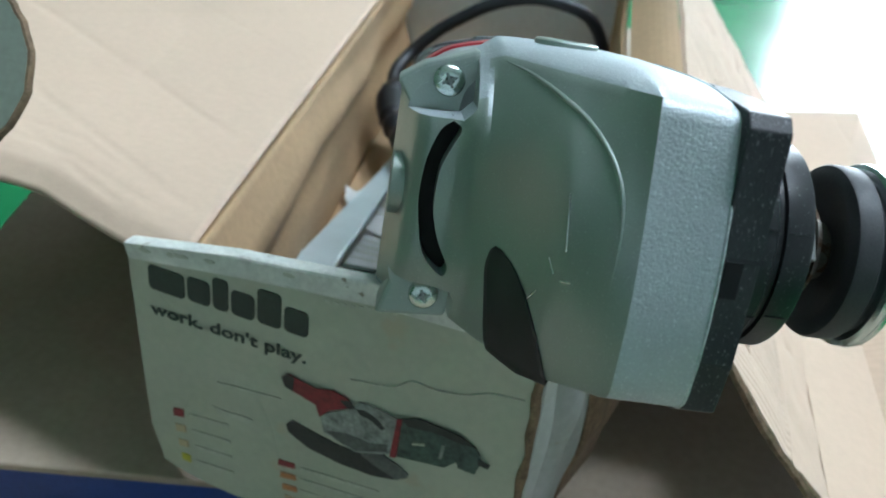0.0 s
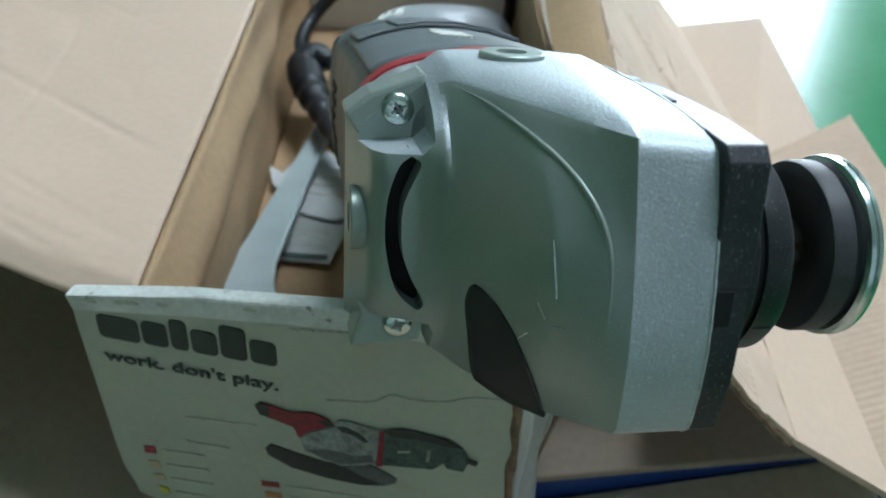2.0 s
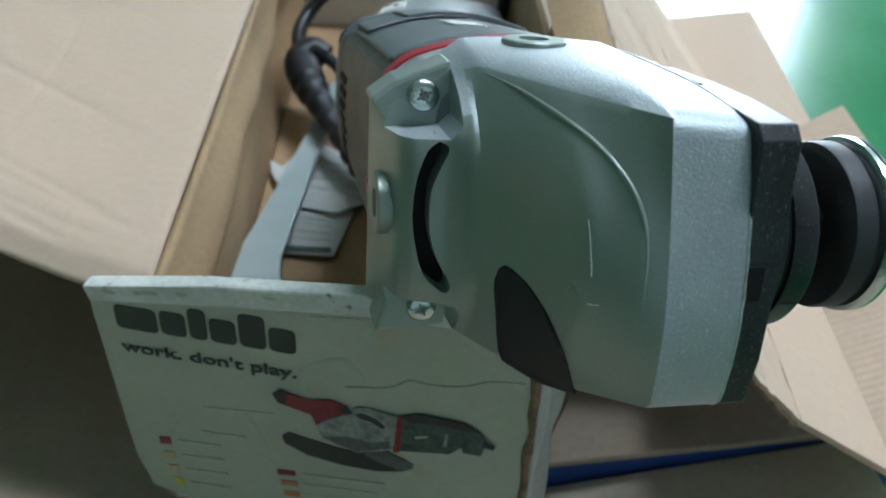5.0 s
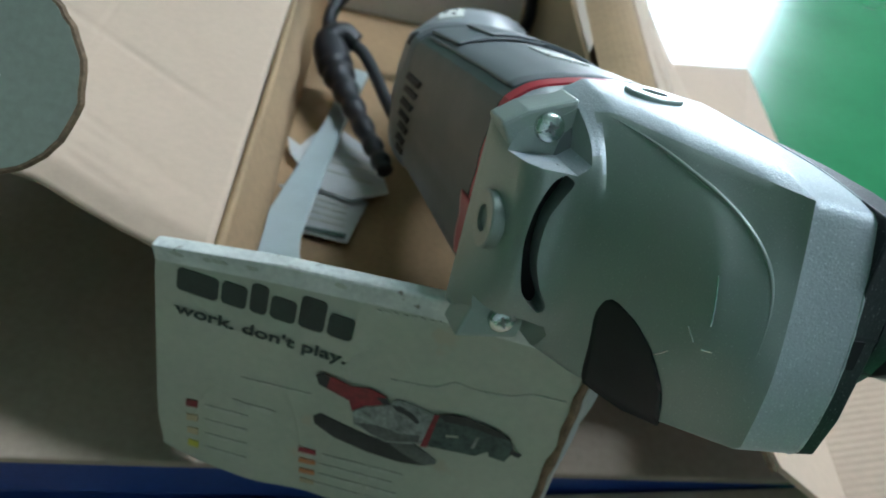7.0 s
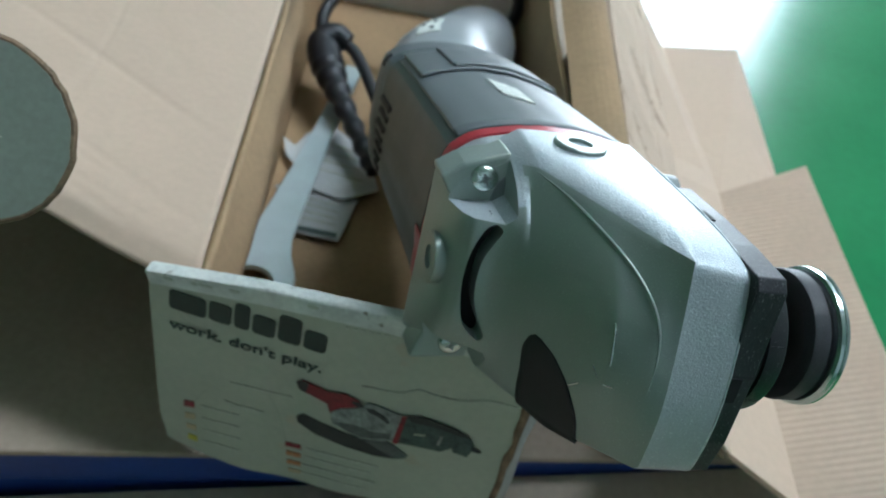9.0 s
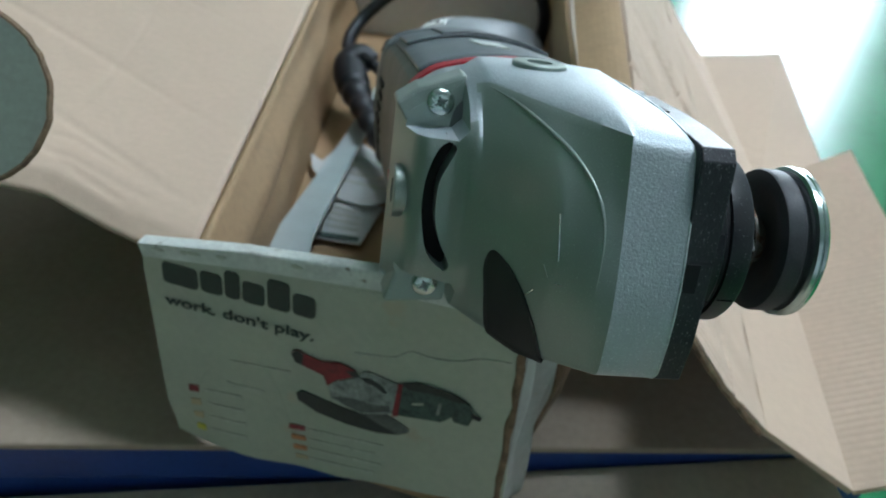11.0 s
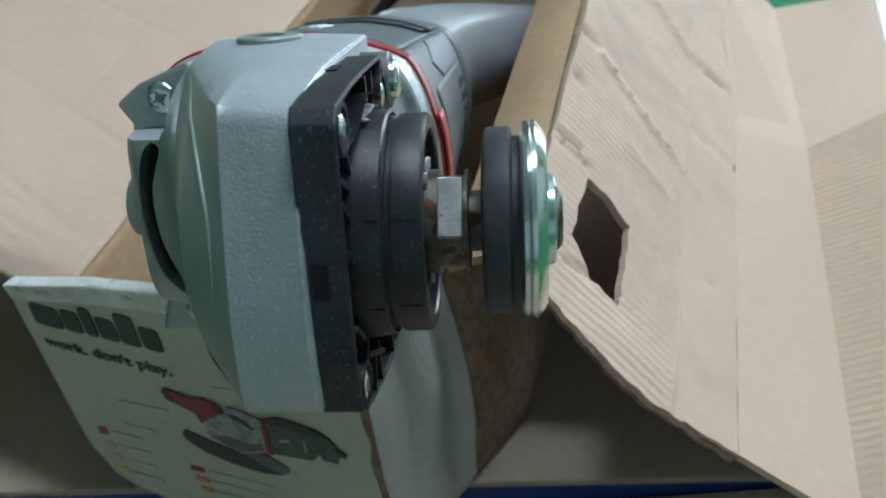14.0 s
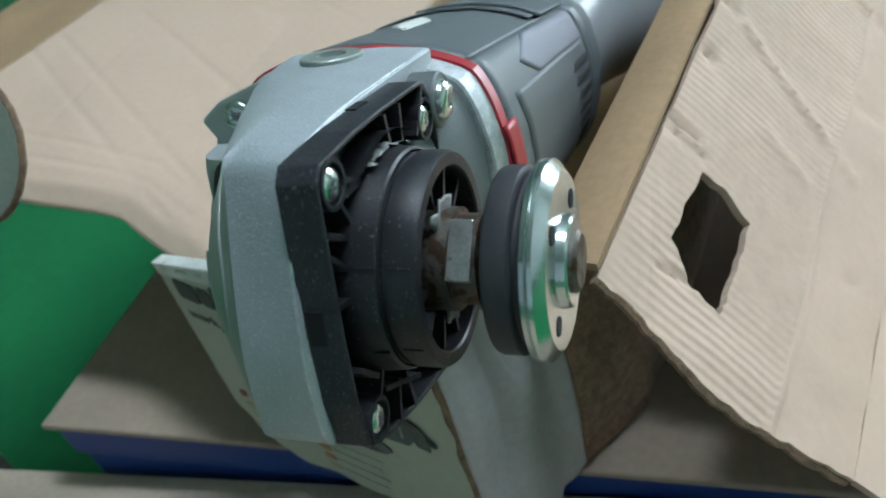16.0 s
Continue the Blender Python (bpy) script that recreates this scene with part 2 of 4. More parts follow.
def plate(outer, place, thick, holes=()):
    """A flat sheet with its outline and holes in two dimensions, thick downwards, put in place by a function of (a, b, h)."""
    bm = bmesh.new()
    edges = []
    for loop in (outer, *holes):
        vs = [bm.verts.new((a, b, 0)) for a, b in loop]
        edges += [bm.edges.new((vs[i], vs[(i + 1) % len(vs)])) for i in range(len(vs))]
    bmesh.ops.triangle_fill(bm, edges=edges, use_beauty=True)
    faces = list(bm.faces)
    uv = bm.loops.layers.uv.new("UVMap")
    ext = bmesh.ops.extrude_face_region(bm, geom=faces)
    for v in ext["geom"]:
        if isinstance(v, bmesh.types.BMVert):
            v.co.z -= thick
    for f in bm.faces:
        for lp in f.loops:
            lp[uv].uv = (lp.vert.co.x, lp.vert.co.y)
    for v in bm.verts:
        v.co = Vector(place(*v.co))
    return bm


def sheet(f, nu, nv, thick):
    """A bent sheet: f(u, v) for u and v in 0..1, thick against its normal."""
    bm = bmesh.new()
    uvl = bm.loops.layers.uv.new("UVMap")
    top, bot, uvs = {}, {}, {}
    d = 1e-3
    for i in range(nu + 1):
        for j in range(nv + 1):
            u, v = i / nu, j / nv
            p = Vector(f(u, v))
            du = Vector(f(min(1, u + d), v)) - Vector(f(max(0, u - d), v))
            dv = Vector(f(u, min(1, v + d))) - Vector(f(u, max(0, v - d)))
            n = du.cross(dv).normalized()
            top[i, j], bot[i, j] = bm.verts.new(p), bm.verts.new(p - n * thick)
    lu = sum((top[i + 1, 0].co - top[i, 0].co).length for i in range(nu))
    lv = sum((top[0, j + 1].co - top[0, j].co).length for j in range(nv))

    def face(vs, ij):
        fc = bm.faces.new(vs)
        for lp, (i, j) in zip(fc.loops, ij):
            lp[uvl].uv = (i / nu * lu, j / nv * lv)
    for i in range(nu):
        for j in range(nv):
            q = [(i, j), (i + 1, j), (i + 1, j + 1), (i, j + 1)]
            face([top[k] for k in q], q)
            face([bot[k] for k in q[::-1]], q[::-1])
    ring = [(i, 0) for i in range(nu)] + [(nu, j) for j in range(nv)] + [(i, nv) for i in range(nu, 0, -1)] + [(0, j) for j in range(nv, 0, -1)]
    for a, b in zip(ring, ring[1:] + ring[:1]):
        face([top[a], bot[a], bot[b], top[b]], [a, a, b, b])
    return bm


def lathe(profile, n=48, axis="X", centre=(0, 0)):
    """A body of revolution about the local X axis through centre (y, z): profile of (x, radius)."""
    bm = bmesh.new()
    rings = []
    for x, r in profile:
        if r < 1e-6:
            rings.append([bm.verts.new((x, centre[0], centre[1]))])
        else:
            rings.append([bm.verts.new((x, centre[0] + r * math.cos(2 * math.pi * k / n), centre[1] + r * math.sin(2 * math.pi * k / n))) for k in range(n)])
    for a, b in zip(rings, rings[1:]):
        for k in range(n):
            q = [a[k % len(a)], a[(k + 1) % len(a)], b[(k + 1) % len(b)], b[k % len(b)]]
            q = list(dict.fromkeys(q))
            if len(q) > 2:
                bm.faces.new(q)
    for r in (rings[0], rings[-1]):
        if len(r) > 2:
            bm.faces.new(r)
    return bm


def loft(rings, cap=True):
    bm = bmesh.new()
    vs = [[bm.verts.new(p) for p in r] for r in rings]
    n = len(rings[0])
    for a, b in zip(vs, vs[1:]):
        for k in range(n):
            bm.faces.new((a[k], a[(k + 1) % n], b[(k + 1) % n], b[k]))
    if cap:
        bm.faces.new(vs[0][::-1])
        bm.faces.new(vs[-1])
    return bm


def smooth_path(points, n):
    """Catmull-Rom through the points."""
    P = [Vector(p) for p in points]
    P = [2 * P[0] - P[1]] + P + [2 * P[-1] - P[-2]]
    out = []
    for i in range(1, len(P) - 2):
        for k in range(n):
            t = k / n
            a, b, c, d = P[i - 1:i + 3]
            out.append(0.5 * ((2 * b) + (c - a) * t + (2 * a - 5 * b + 4 * c - d) * t * t + (3 * b - a - 3 * c + d) * t ** 3))
    return out + [P[-2]]


def tube(points, radius, n=14):
    """A tube along the points; radius a number or a function of 0..1."""
    P = [Vector(p) for p in points]
    rings = []
    up = Vector((0.13, 0.21, 0.97)).normalized()
    for i, p in enumerate(P):
        d = (P[min(i + 1, len(P) - 1)] - P[max(i - 1, 0)]).normalized()
        a = d.cross(up).normalized()
        up = a.cross(d).normalized()
        r = radius(i / (len(P) - 1)) if callable(radius) else radius
        rings.append([p + r * (a * math.cos(2 * math.pi * k / n) + up * math.sin(2 * math.pi * k / n)) for k in range(n)])
    return loft(rings)


def lerp(x, xs, ys):
    return float(np.interp(x, xs, ys))


def rounded(w, h, r, n=5, cx=0.0, cy=0.0):
    out = []
    for sx, sy, a0 in ((1, 1, 0), (-1, 1, 90), (-1, -1, 180), (1, -1, 270)):
        for k in range(n + 1):
            a = radians(a0 + 90 * k / n)
            out.append((cx + sx * (w / 2 - r) + r * math.cos(a), cy + sy * (h / 2 - r) + r * math.sin(a)))
    return out


def carve(ob, bm):
    """Cuts the closed bmesh out of the mesh of ob."""
    me = bpy.data.meshes.new("cut")
    bmesh.ops.recalc_face_normals(bm, faces=bm.faces)
    bm.to_mesh(me)
    bm.free()
    tool = new("cut", me)
    md = ob.modifiers.new("cut", "BOOLEAN")
    md.operation, md.object, md.solver = "DIFFERENCE", tool, "EXACT"
    keep = tool.matrix_world.copy()
    tool.matrix_world = ob.matrix_world @ keep
    bpy.context.view_layer.update()
    tool.matrix_world = ob.matrix_world.copy()
    bpy.context.view_layer.update()
    dg = bpy.context.evaluated_depsgraph_get()
    made = bpy.data.meshes.new_from_object(ob.evaluated_get(dg))
    ob.modifiers.clear()
    old = ob.data
    ob.data = made
    made.name = old.name
    bpy.data.meshes.remove(old)
    bpy.data.objects.remove(tool)
    bpy.data.meshes.remove(me)
    return ob


def tag_structure(ob, label, category):
    return tagged(ob, label, category, kind="structure")


# ---- the room ----
RX0, RX1, RY0, RY1, RZ = -3.0, 3.2, -3.0, 4.0, 2.9
tag_structure(part("floor", box(RX0, RX1, RY0, RY1, -0.1, 0.0), M_FLOOR), "glossy bright green painted workshop floor", "floor")
tag_structure(part("ceiling", box(RX0, RX1, RY0, RY1, RZ, RZ + 0.1), M_WALL), "plain grey painted ceiling", "ceiling")


def wall_with_openings(name, x0, x1, openings, place, mat=None, colour="pale grey"):
    outer = [(x0, 0), (x1, 0), (x1, RZ), (x0, RZ)]
    holes = [[(a, c), (b, c), (b, d), (a, d)] for a, b, c, d in openings]
    return tag_structure(part(name, plate(outer, place, 0.15, holes), mat or M_WALL), "plain " + colour + " painted wall", "wall")


WIN_N = [(0.95, 1.70, 0.02, 2.15)]
wall_with_openings("wall_north", RX0 - 0.15, RX1 + 0.15, WIN_N, lambda a, b, h: (a, RY1 - h, b))
# unseen wall, its dark green chosen to tint reflections on the gear head
wall_with_openings("wall_west", RY0, RY1, [], lambda a, b, h: (RX0 + h, a, b), M_WALLGREEN, "unseen dull green")
wall_with_openings("wall_east", RY0, RY1, [], lambda a, b, h: (RX1 - h, a, b))
# unseen wall, kept pale so it bounces fill light onto the front
wall_with_openings("wall_south", RX0 - 0.15, RX1 + 0.15, [], lambda a, b, h: (a, RY0 + h, b), M_WALLGREY, "unseen pale blue grey")
M_SKY = glow("bright overcast sky", (0.93, 1.0, 0.98), 9.0)


def window(name, a0, a1, z0, z1, place):
    w = thing(name, "tall white framed glass door with bright daylight behind", "window", kind="structure")
    part("window_frame", plate([(a0, z0), (a1, z0), (a1, z1), (a0, z1)], place, 0.05, [[(a0 + 0.04, z0 + 0.04), (a1 - 0.04, z0 + 0.04), (a1 - 0.04, z1 - 0.04), (a0 + 0.04, z1 - 0.04)]]), M_FRAME, w, bevel=0.004)
    return w


window("window_1", *WIN_N[0], lambda a, b, h: (a, RY1 + 0.05 - h, b))
tag_structure(part("backdrop", box(-1, 3, 4.6, 4.65, -1, 4), M_SKY), "bright daylight outside the window", "backdrop")
area("window_light", look((1.32, 3.92, 1.10), (0.3, 0.3, 0.5)), 0.75, 2.0, 71, DAY)
# ceiling light added out of view to brighten the carton and grinder
LAMP = (0.75, 0.85, 2.78)
lamp = thing("added_ceiling_light", "added white batten light on the ceiling, out of view", "ceiling light", Matrix.Translation(LAMP))
part("housing", box(-0.65, 0.65, -0.16, 0.16, 0.02, 0.12), M_FRAME, lamp, bevel=0.01)
part("diffuser", box(-0.63, 0.63, -0.14, 0.14, 0.0, 0.0195), glow("lit diffuser", (1.0, 0.98, 0.95), 14.0), lamp, "lit white diffuser", bevel=0.005)
area("added_ceiling_lamp", look((LAMP[0], LAMP[1], LAMP[2] - 0.02), (LAMP[0], LAMP[1] + 0.001, 0)), 1.2, 0.26, 42, (0.60, 0.785, 1.0))

# ---- the stack under the carton ----
FRONT = Vector((0.989, 0.145, 0)).normalized()
SIDE = Vector((-FRONT.y, FRONT.x, 0))
CORNER = Vector((-0.276, 0.203, 0))


def stack(a, b, z):
    p = CORNER + FRONT * a + SIDE * b
    return (p.x, p.y, z)


carton = thing("support_carton", "flat brown cardboard carton under the tool box", "carton")
part("top", plate([(0, 0), (0.50, 0), (0.50, 0.62), (0, 0.62)], lambda a, b, h: stack(a, b, 0.272 + h), 0.004), M_DARKTAN, carton, bevel=0.001)
part("fold_tape", plate([(0.20, 0.02), (0.25, 0.02), (0.25, 0.6), (0.20, 0.6)], lambda a, b, h: stack(a, b, 0.2723 + h), 0.0002), M_TAN, carton, "brown sealing tape")
crate = thing("blue_crate", "dark blue plastic crate below the cardboard", "crate")
part("body", plate([(0.006, 0.006), (0.494, 0.006), (0.494, 0.6), (0.006, 0.6)], lambda a, b, h: stack(a, b, 0.255 + h), 0.255), M_BLUE, crate, bevel=0.002)
part("rim", plate([(0.003, 0.003), (0.497, 0.003), (0.497, 0.603), (0.003, 0.603)], lambda a, b, h: stack(a, b, 0.268 + h), 0.026), M_BLUE, crate, bevel=0.003)
lower = thing("lower_carton", "wide brown cardboard carton on the floor", "carton")


def low_top(a, b):
    return 0.224 + 0.087 * (a + 0.03)


part("top", plate([(-0.30, -0.5), (0.455, -0.5), (0.455, 0.001), (-0.30, 0.001)], lambda a, b, h: stack(a, b, low_top(a, b) + h), 0.004), M_TAN, lower, bevel=0.001)
part("body", plate([(-0.295, -0.49), (0.45, -0.49), (0.45, -0.004), (-0.295, -0.004)], lambda a, b, h: stack(a, b, (low_top(a, b) - 0.0045) * (1 if h > -0.01 else 0)), 0.02), M_TAN, lower)

# ---- the tool carton ----
tool_box = thing("tool_carton", "opened brown cardboard tool carton with white printed front", "carton", Matrix.Translation((0, 0, 0)))
LT, LU, LV, LN = Vector((-0.1408, 0.2337, 0.3826)), Vector((0.9781, -0.2083, 0.0)), Vector((-0.0118, -0.0556, -0.9984)), Vector((-0.2079, -0.9765, 0.0568))


def buckle(u, v):
    """The panel's crushed lower corner and wavy lower edge."""
    d = math.hypot(u - 0.002, v - 0.108)
    low = max(0.0, v - 0.088) / 0.018
    return -0.007 * max(0.0, 1 - d / 0.026) ** 1.6 + 0.0010 * math.sin(u * 150 + 1) * low ** 1.5 + 0.0016 * noise.noise(Vector((u * 60, v * 60, 3.0))) * max(0.0, 1 - d / 0.05) - 0.004 * max(0.0, u - 0.148) / 0.009 * low


def on_label(u, v, h=0.0):
    return LT + LU * u + LV * v + LN * (h + buckle(u, v))


BACK = 0.668
LEFT, RIGHT = -0.125, 0.033


def panel(u, v):
    b0 = -0.010 + 0.112 * v
    a = lerp(b0, [0.002, 0.06, 0.1055], [0.0, 0.003, 0.006]) * (1 - u) + lerp(b0, [-0.016, 0.03, 0.06, 0.088], [0.15, 0.153, 0.1555, 0.157]) * u
    top, low = lerp(a, [0, 0.047, 0.1, 0.15], [0.002, -0.006, -0.013, -0.016]), lerp(a, [0.006, 0.03, 0.06, 0.091, 0.125, 0.157], [0.1055, 0.106, 0.103, 0.099, 0.094, 0.088])
    return on_label(a, top + (low - top) * v)


front = smart(part("front_panel", sheet(panel, 60, 60, -0.003), M_WHITE, tool_box, "white printed cardboard front panel"), 50)
rim = part("rim", plate([(-0.002, 0.001), (0.047, -0.009), (0.1, -0.016), (0.15, -0.019), (0.15, -0.0095), (0.1, -0.007), (0.047, 0.0), (0.0, 0.0075)], lambda a, b, h: on_label(a, b, h + 0.0008), 0.0062), M_RIM, tool_box, "worn white folded rim", bevel=0.0012)
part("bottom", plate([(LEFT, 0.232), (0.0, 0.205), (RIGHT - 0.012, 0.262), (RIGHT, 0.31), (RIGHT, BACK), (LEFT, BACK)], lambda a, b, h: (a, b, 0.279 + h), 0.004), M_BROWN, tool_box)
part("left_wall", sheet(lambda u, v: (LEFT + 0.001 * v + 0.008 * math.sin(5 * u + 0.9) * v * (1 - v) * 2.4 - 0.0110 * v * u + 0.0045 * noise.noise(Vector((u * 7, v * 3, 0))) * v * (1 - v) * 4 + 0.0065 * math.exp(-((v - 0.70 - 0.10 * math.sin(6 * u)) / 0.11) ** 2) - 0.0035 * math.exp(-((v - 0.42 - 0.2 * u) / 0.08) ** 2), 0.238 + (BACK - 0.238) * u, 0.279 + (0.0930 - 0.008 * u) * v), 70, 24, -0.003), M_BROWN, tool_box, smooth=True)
part("back_wall", plate([(LEFT - 0.012, 0.279), (RIGHT, 0.279), (RIGHT, 0.40), (LEFT - 0.012, 0.365)], lambda a, b, h: (a, BACK + h, b), 0.003), M_BACKWALL, tool_box, "pale grey inner end wall")
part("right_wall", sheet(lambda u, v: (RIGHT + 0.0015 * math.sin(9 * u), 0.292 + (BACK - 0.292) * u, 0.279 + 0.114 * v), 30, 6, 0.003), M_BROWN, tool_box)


def shoulder(u, v):
    y = 0.236 + (BACK - 0.236) * u
    return (RIGHT + 0.022 * v + 0.002 * u, y, 0.3935 + 0.0095 * u + math.sin(v * math.pi * 0.55) * (0.0055 + 0.0058 * u))


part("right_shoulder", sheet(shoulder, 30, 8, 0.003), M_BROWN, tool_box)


def side(u, v):
    """The crumpled white outside of the right wall, from the front corner backwards."""
    x = 0.0095 + 0.0145 * u + 0.004 * math.sin(math.pi * v) * u
    y = 0.2025 + 0.046 * u - 0.006 * v * (1 - u)
    z = 0.396 - 0.118 * v
    w = (noise.noise(Vector((u * 4, v * 3, 0.3))) * 0.0045 + 0.0016 * math.sin(u * 11 + 2.5 * v)) * min(1, u * 3)
    return (x + w, y - w, z)


part("right_side", sheet(side, 36, 36, 0.002), M_SIDE, tool_box, "crumpled white printed side of the carton", smooth=True)
def far_side(u, v):
    p = Vector(side(1.0, v))
    return (p.x + 0.0165 * min(1.0, 6 * u) + 0.001 * math.sin(9 * u + 3 * v), p.y + 0.20 * u, p.z - 0.002 * u)


# this side lies in shadow; the shade is put into its dark brown
part("right_far_side", sheet(far_side, 24, 16, 0.002), M_EDGE_SHADE, tool_box, "outer side of the carton, shade in its dark brown", smooth=True)
part("torn_corner", tube([Vector(side(0, v)) + Vector((0.0012 * noise.noise(Vector((v * 9, 0, 0))), 0, 0)) for v in np.linspace(0, 1, 30)], lambda t: 0.0017 + 0.0009 * noise.noise(Vector((t * 12, 4, 0))), 8), M_EDGE_SHADE, tool_box, "torn brown corner edge")

# left flap, wide and almost level


def left_flap(u, v):
    x = -0.1243 - 0.2637 * u
    y0 = 0.2425 + 0.021 * min(1, max(0, u - 0.02) / 0.24) ** 1.2 - 0.004 * max(0, u - 0.3)
    y = y0 + (BACK - 0.02 - y0) * v
    d = y - y0
    front_dip = -0.0045 * max(0, 1 - d / 0.010) - 0.0030 * max(0, 1 - d / 0.021) * (0.4 + u)
    wave = 0.0012 * noise.noise(Vector((x * 14, y * 9, 0.5))) + 0.0006 * noise.noise(Vector((x * 40 + y * 25, y * 8, 1.5)))
    wave -= 0.0004 * math.exp(-((d - 0.021 - 0.05 * max(0, -x - 0.16)) / 0.0016) ** 2) + 0.0003 * math.exp(-((d - 0.031 - 0.10 * max(0, -x - 0.15)) / 0.0016) ** 2)
    for c0, k0 in ((0.445, 0.8), (0.343, 1.0), (0.282, 0.8), (0.257, 0.9)):
        wave -= 0.0006 * k0 * math.exp(-((y - c0 + 0.58 * (x + 0.15)) / 0.0020) ** 2) * min(1, max(0, 1.2 + noise.noise(Vector((x * 18, c0 * 30, 0))) * 1.6))
    return (x - 0.0115 * v * (1 - u), y, 0.3730 - 0.008 * v + 0.0255 * u + 0.004 * math.sin(u * 3.1) * (1 - v) + front_dip + wave * min(1, u * 8))


part("left_flap", sheet(left_flap, 80, 190, -0.003), M_CARD, tool_box, "pale open cardboard flap", smooth=True)
part("left_tuck", sheet(lambda u, v: (-0.3885 - 0.16 * u, 0.262 + 0.40 * v, 0.4000 - 0.012 * v - 0.012 * u), 6, 8, -0.003), M_BROWN, tool_box)

# right flap, folded outwards and down, with a torn hole
F0 = Vector((0.0555, 0.2345, 0.3987))
FA = Vector((0.02, 0.995, 0.035)).normalized()
FB = (Vector((0.0991, 0.2262, 0.343)) - F0)
FB = (FB - FA * FB.dot(FA)).normalized()
FN = FB.cross(FA).normalized() if FB.cross(FA).z > 0 else FA.cross(FB).normalized()


def on_flap(a, b, h=0.0):
    return F0 + FA * a + FB * b + FN * h


def flap_ab(p):
    q = Vector(p) - F0
    return q.dot(FA), q.dot(FB)


random.seed(4)
hole_marks = [(0.0698, 0.3027, 0.3855), (0.077, 0.3035, 0.376), (0.0852, 0.2997, 0.3664), (0.0858, 0.283, 0.365), (0.0845, 0.262, 0.3645), (0.0838, 0.2565, 0.3645), (0.075, 0.258, 0.374), (0.0675, 0.2675, 0.3855), (0.068, 0.283, 0.386)]
hole = []
hm = [flap_ab(p) for p in hole_marks]
for i, (a, b) in enumerate(hm):
    c, d = hm[(i + 1) % len(hm)]
    for k in range(4):
        s = k / 4
        hole.append((a + (c - a) * s + random.uniform(-0.0007, 0.0007), b + (d - b) * s + random.uniform(-0.0007, 0.0007)))
BM = 0.1095
edge = []
for k in range(41):
    b = BM * k / 40
    edge.append((0.0012 * math.sin(b * 90) - 0.005 * math.sin(b * 30) - 0.0004 + random.uniform(-0.0006, 0.0006) + 0.003 * max(0, b - 0.09) / 0.02, b))
BC = 0.074


def front_a(b):
    return lerp(b, [e[1] for e in edge], [e[0] for e in edge])


def groove(a, b, p, q, width):
    """One on the line from p to q, fading to nothing a few widths off it."""
    d = Vector((q[0] - p[0], q[1] - p[1]))
    w = Vector((a - p[0], b - p[1]))
    t = min(1.0, max(0.0, w.dot(d) / d.length_squared))
    return math.exp(-((w - d * t).length / width) ** 2)


PRESSED = [((0.1614, -0.004), (0.1581, 0.0115), 0.0022, -0.0014), ((0.1581, 0.0115), (0.1373, 0.0653), 0.0020, 0.0009), ((0.1373, 0.0653), (0.128, 0.085), 0.0020, 0.0005), ((0.260, 0.045), (0.2382, 0.0762), 0.0026, 0.0010), ((0.2382, 0.0740), (0.2458, 0.109), 0.0020, -0.0014), ((0.1721, 0.0776), (0.1772, 0.1247), 0.0026, -0.0007), ((0.1248, 0.004), (0.1235, 0.008), 0.0024, -0.0012), ((0.074, 0.0), (0.0736, 0.018), 0.0012, -0.0010), ((0.079, 0.0), (0.0795, 0.014), 0.0012, -0.0008), ((0.0765, 0.0915), (0.0775, 0.095), 0.0020, -0.0010), ((0.020, 0.018), (0.023, 0.030), 0.0015, -0.0007), ((0.112, 0.040), (0.105, 0.064), 0.0022, 0.0005)]


def relief(a, b):
    h = 0.0012 * noise.noise(Vector((a * 22, b * 30, 2.0))) + 0.0006 * noise.noise(Vector((a * 70, b * 60, 5.0)))
    h += 0.0009 * math.exp(-((b - BC - 0.0015 * math.sin(a * 40)) / 0.0015) ** 2)
    return h + sum(2.2 * k * groove(a, b, p, q, w) for p, q, w, k in PRESSED)


def flap_sheet(b0, b1, place, nu, nv):
    bm = sheet(lambda u, v: (lambda b: (lambda a: place(a, b, relief(a, b)))(front_a(b) + (0.43 - front_a(b)) * u ** 1.5))(b0 + (b1 - b0) * v), nu, nv, -0.003)
    uv = bm.loops.layers.uv.active
    for f in bm.faces:
        for lp in f.loops:
            lp[uv].uv = flap_ab(lp.vert.co)
    return bm


bm = flap_sheet(0.0, BC, on_flap, 150, 56)
bmesh.ops.recalc_face_normals(bm, faces=bm.faces)
right_flap = part("right_flap", bm, M_RIB, tool_box, "open cardboard flap with ribs and a torn hole")
carve(right_flap, plate(hole, lambda a, b, h: on_flap(a, b, h + 0.02), 0.04))
smart(right_flap, 50)


def on_bent(a, b, h=0.0):
    return on_flap(a, b, h + 0.05 * (b - BC))


smart(part("right_flap_outer", flap_sheet(BC - 0.0005, BM, on_bent, 120, 26), M_CARD, tool_box, "outer creased part of the flap"), 50)
part("torn_edge", tube([on_flap(a, b, -0.0018) for a, b in edge], lambda s: 0.0017, 6), M_EDGE_SHADE, tool_box, "torn dark cardboard edge")


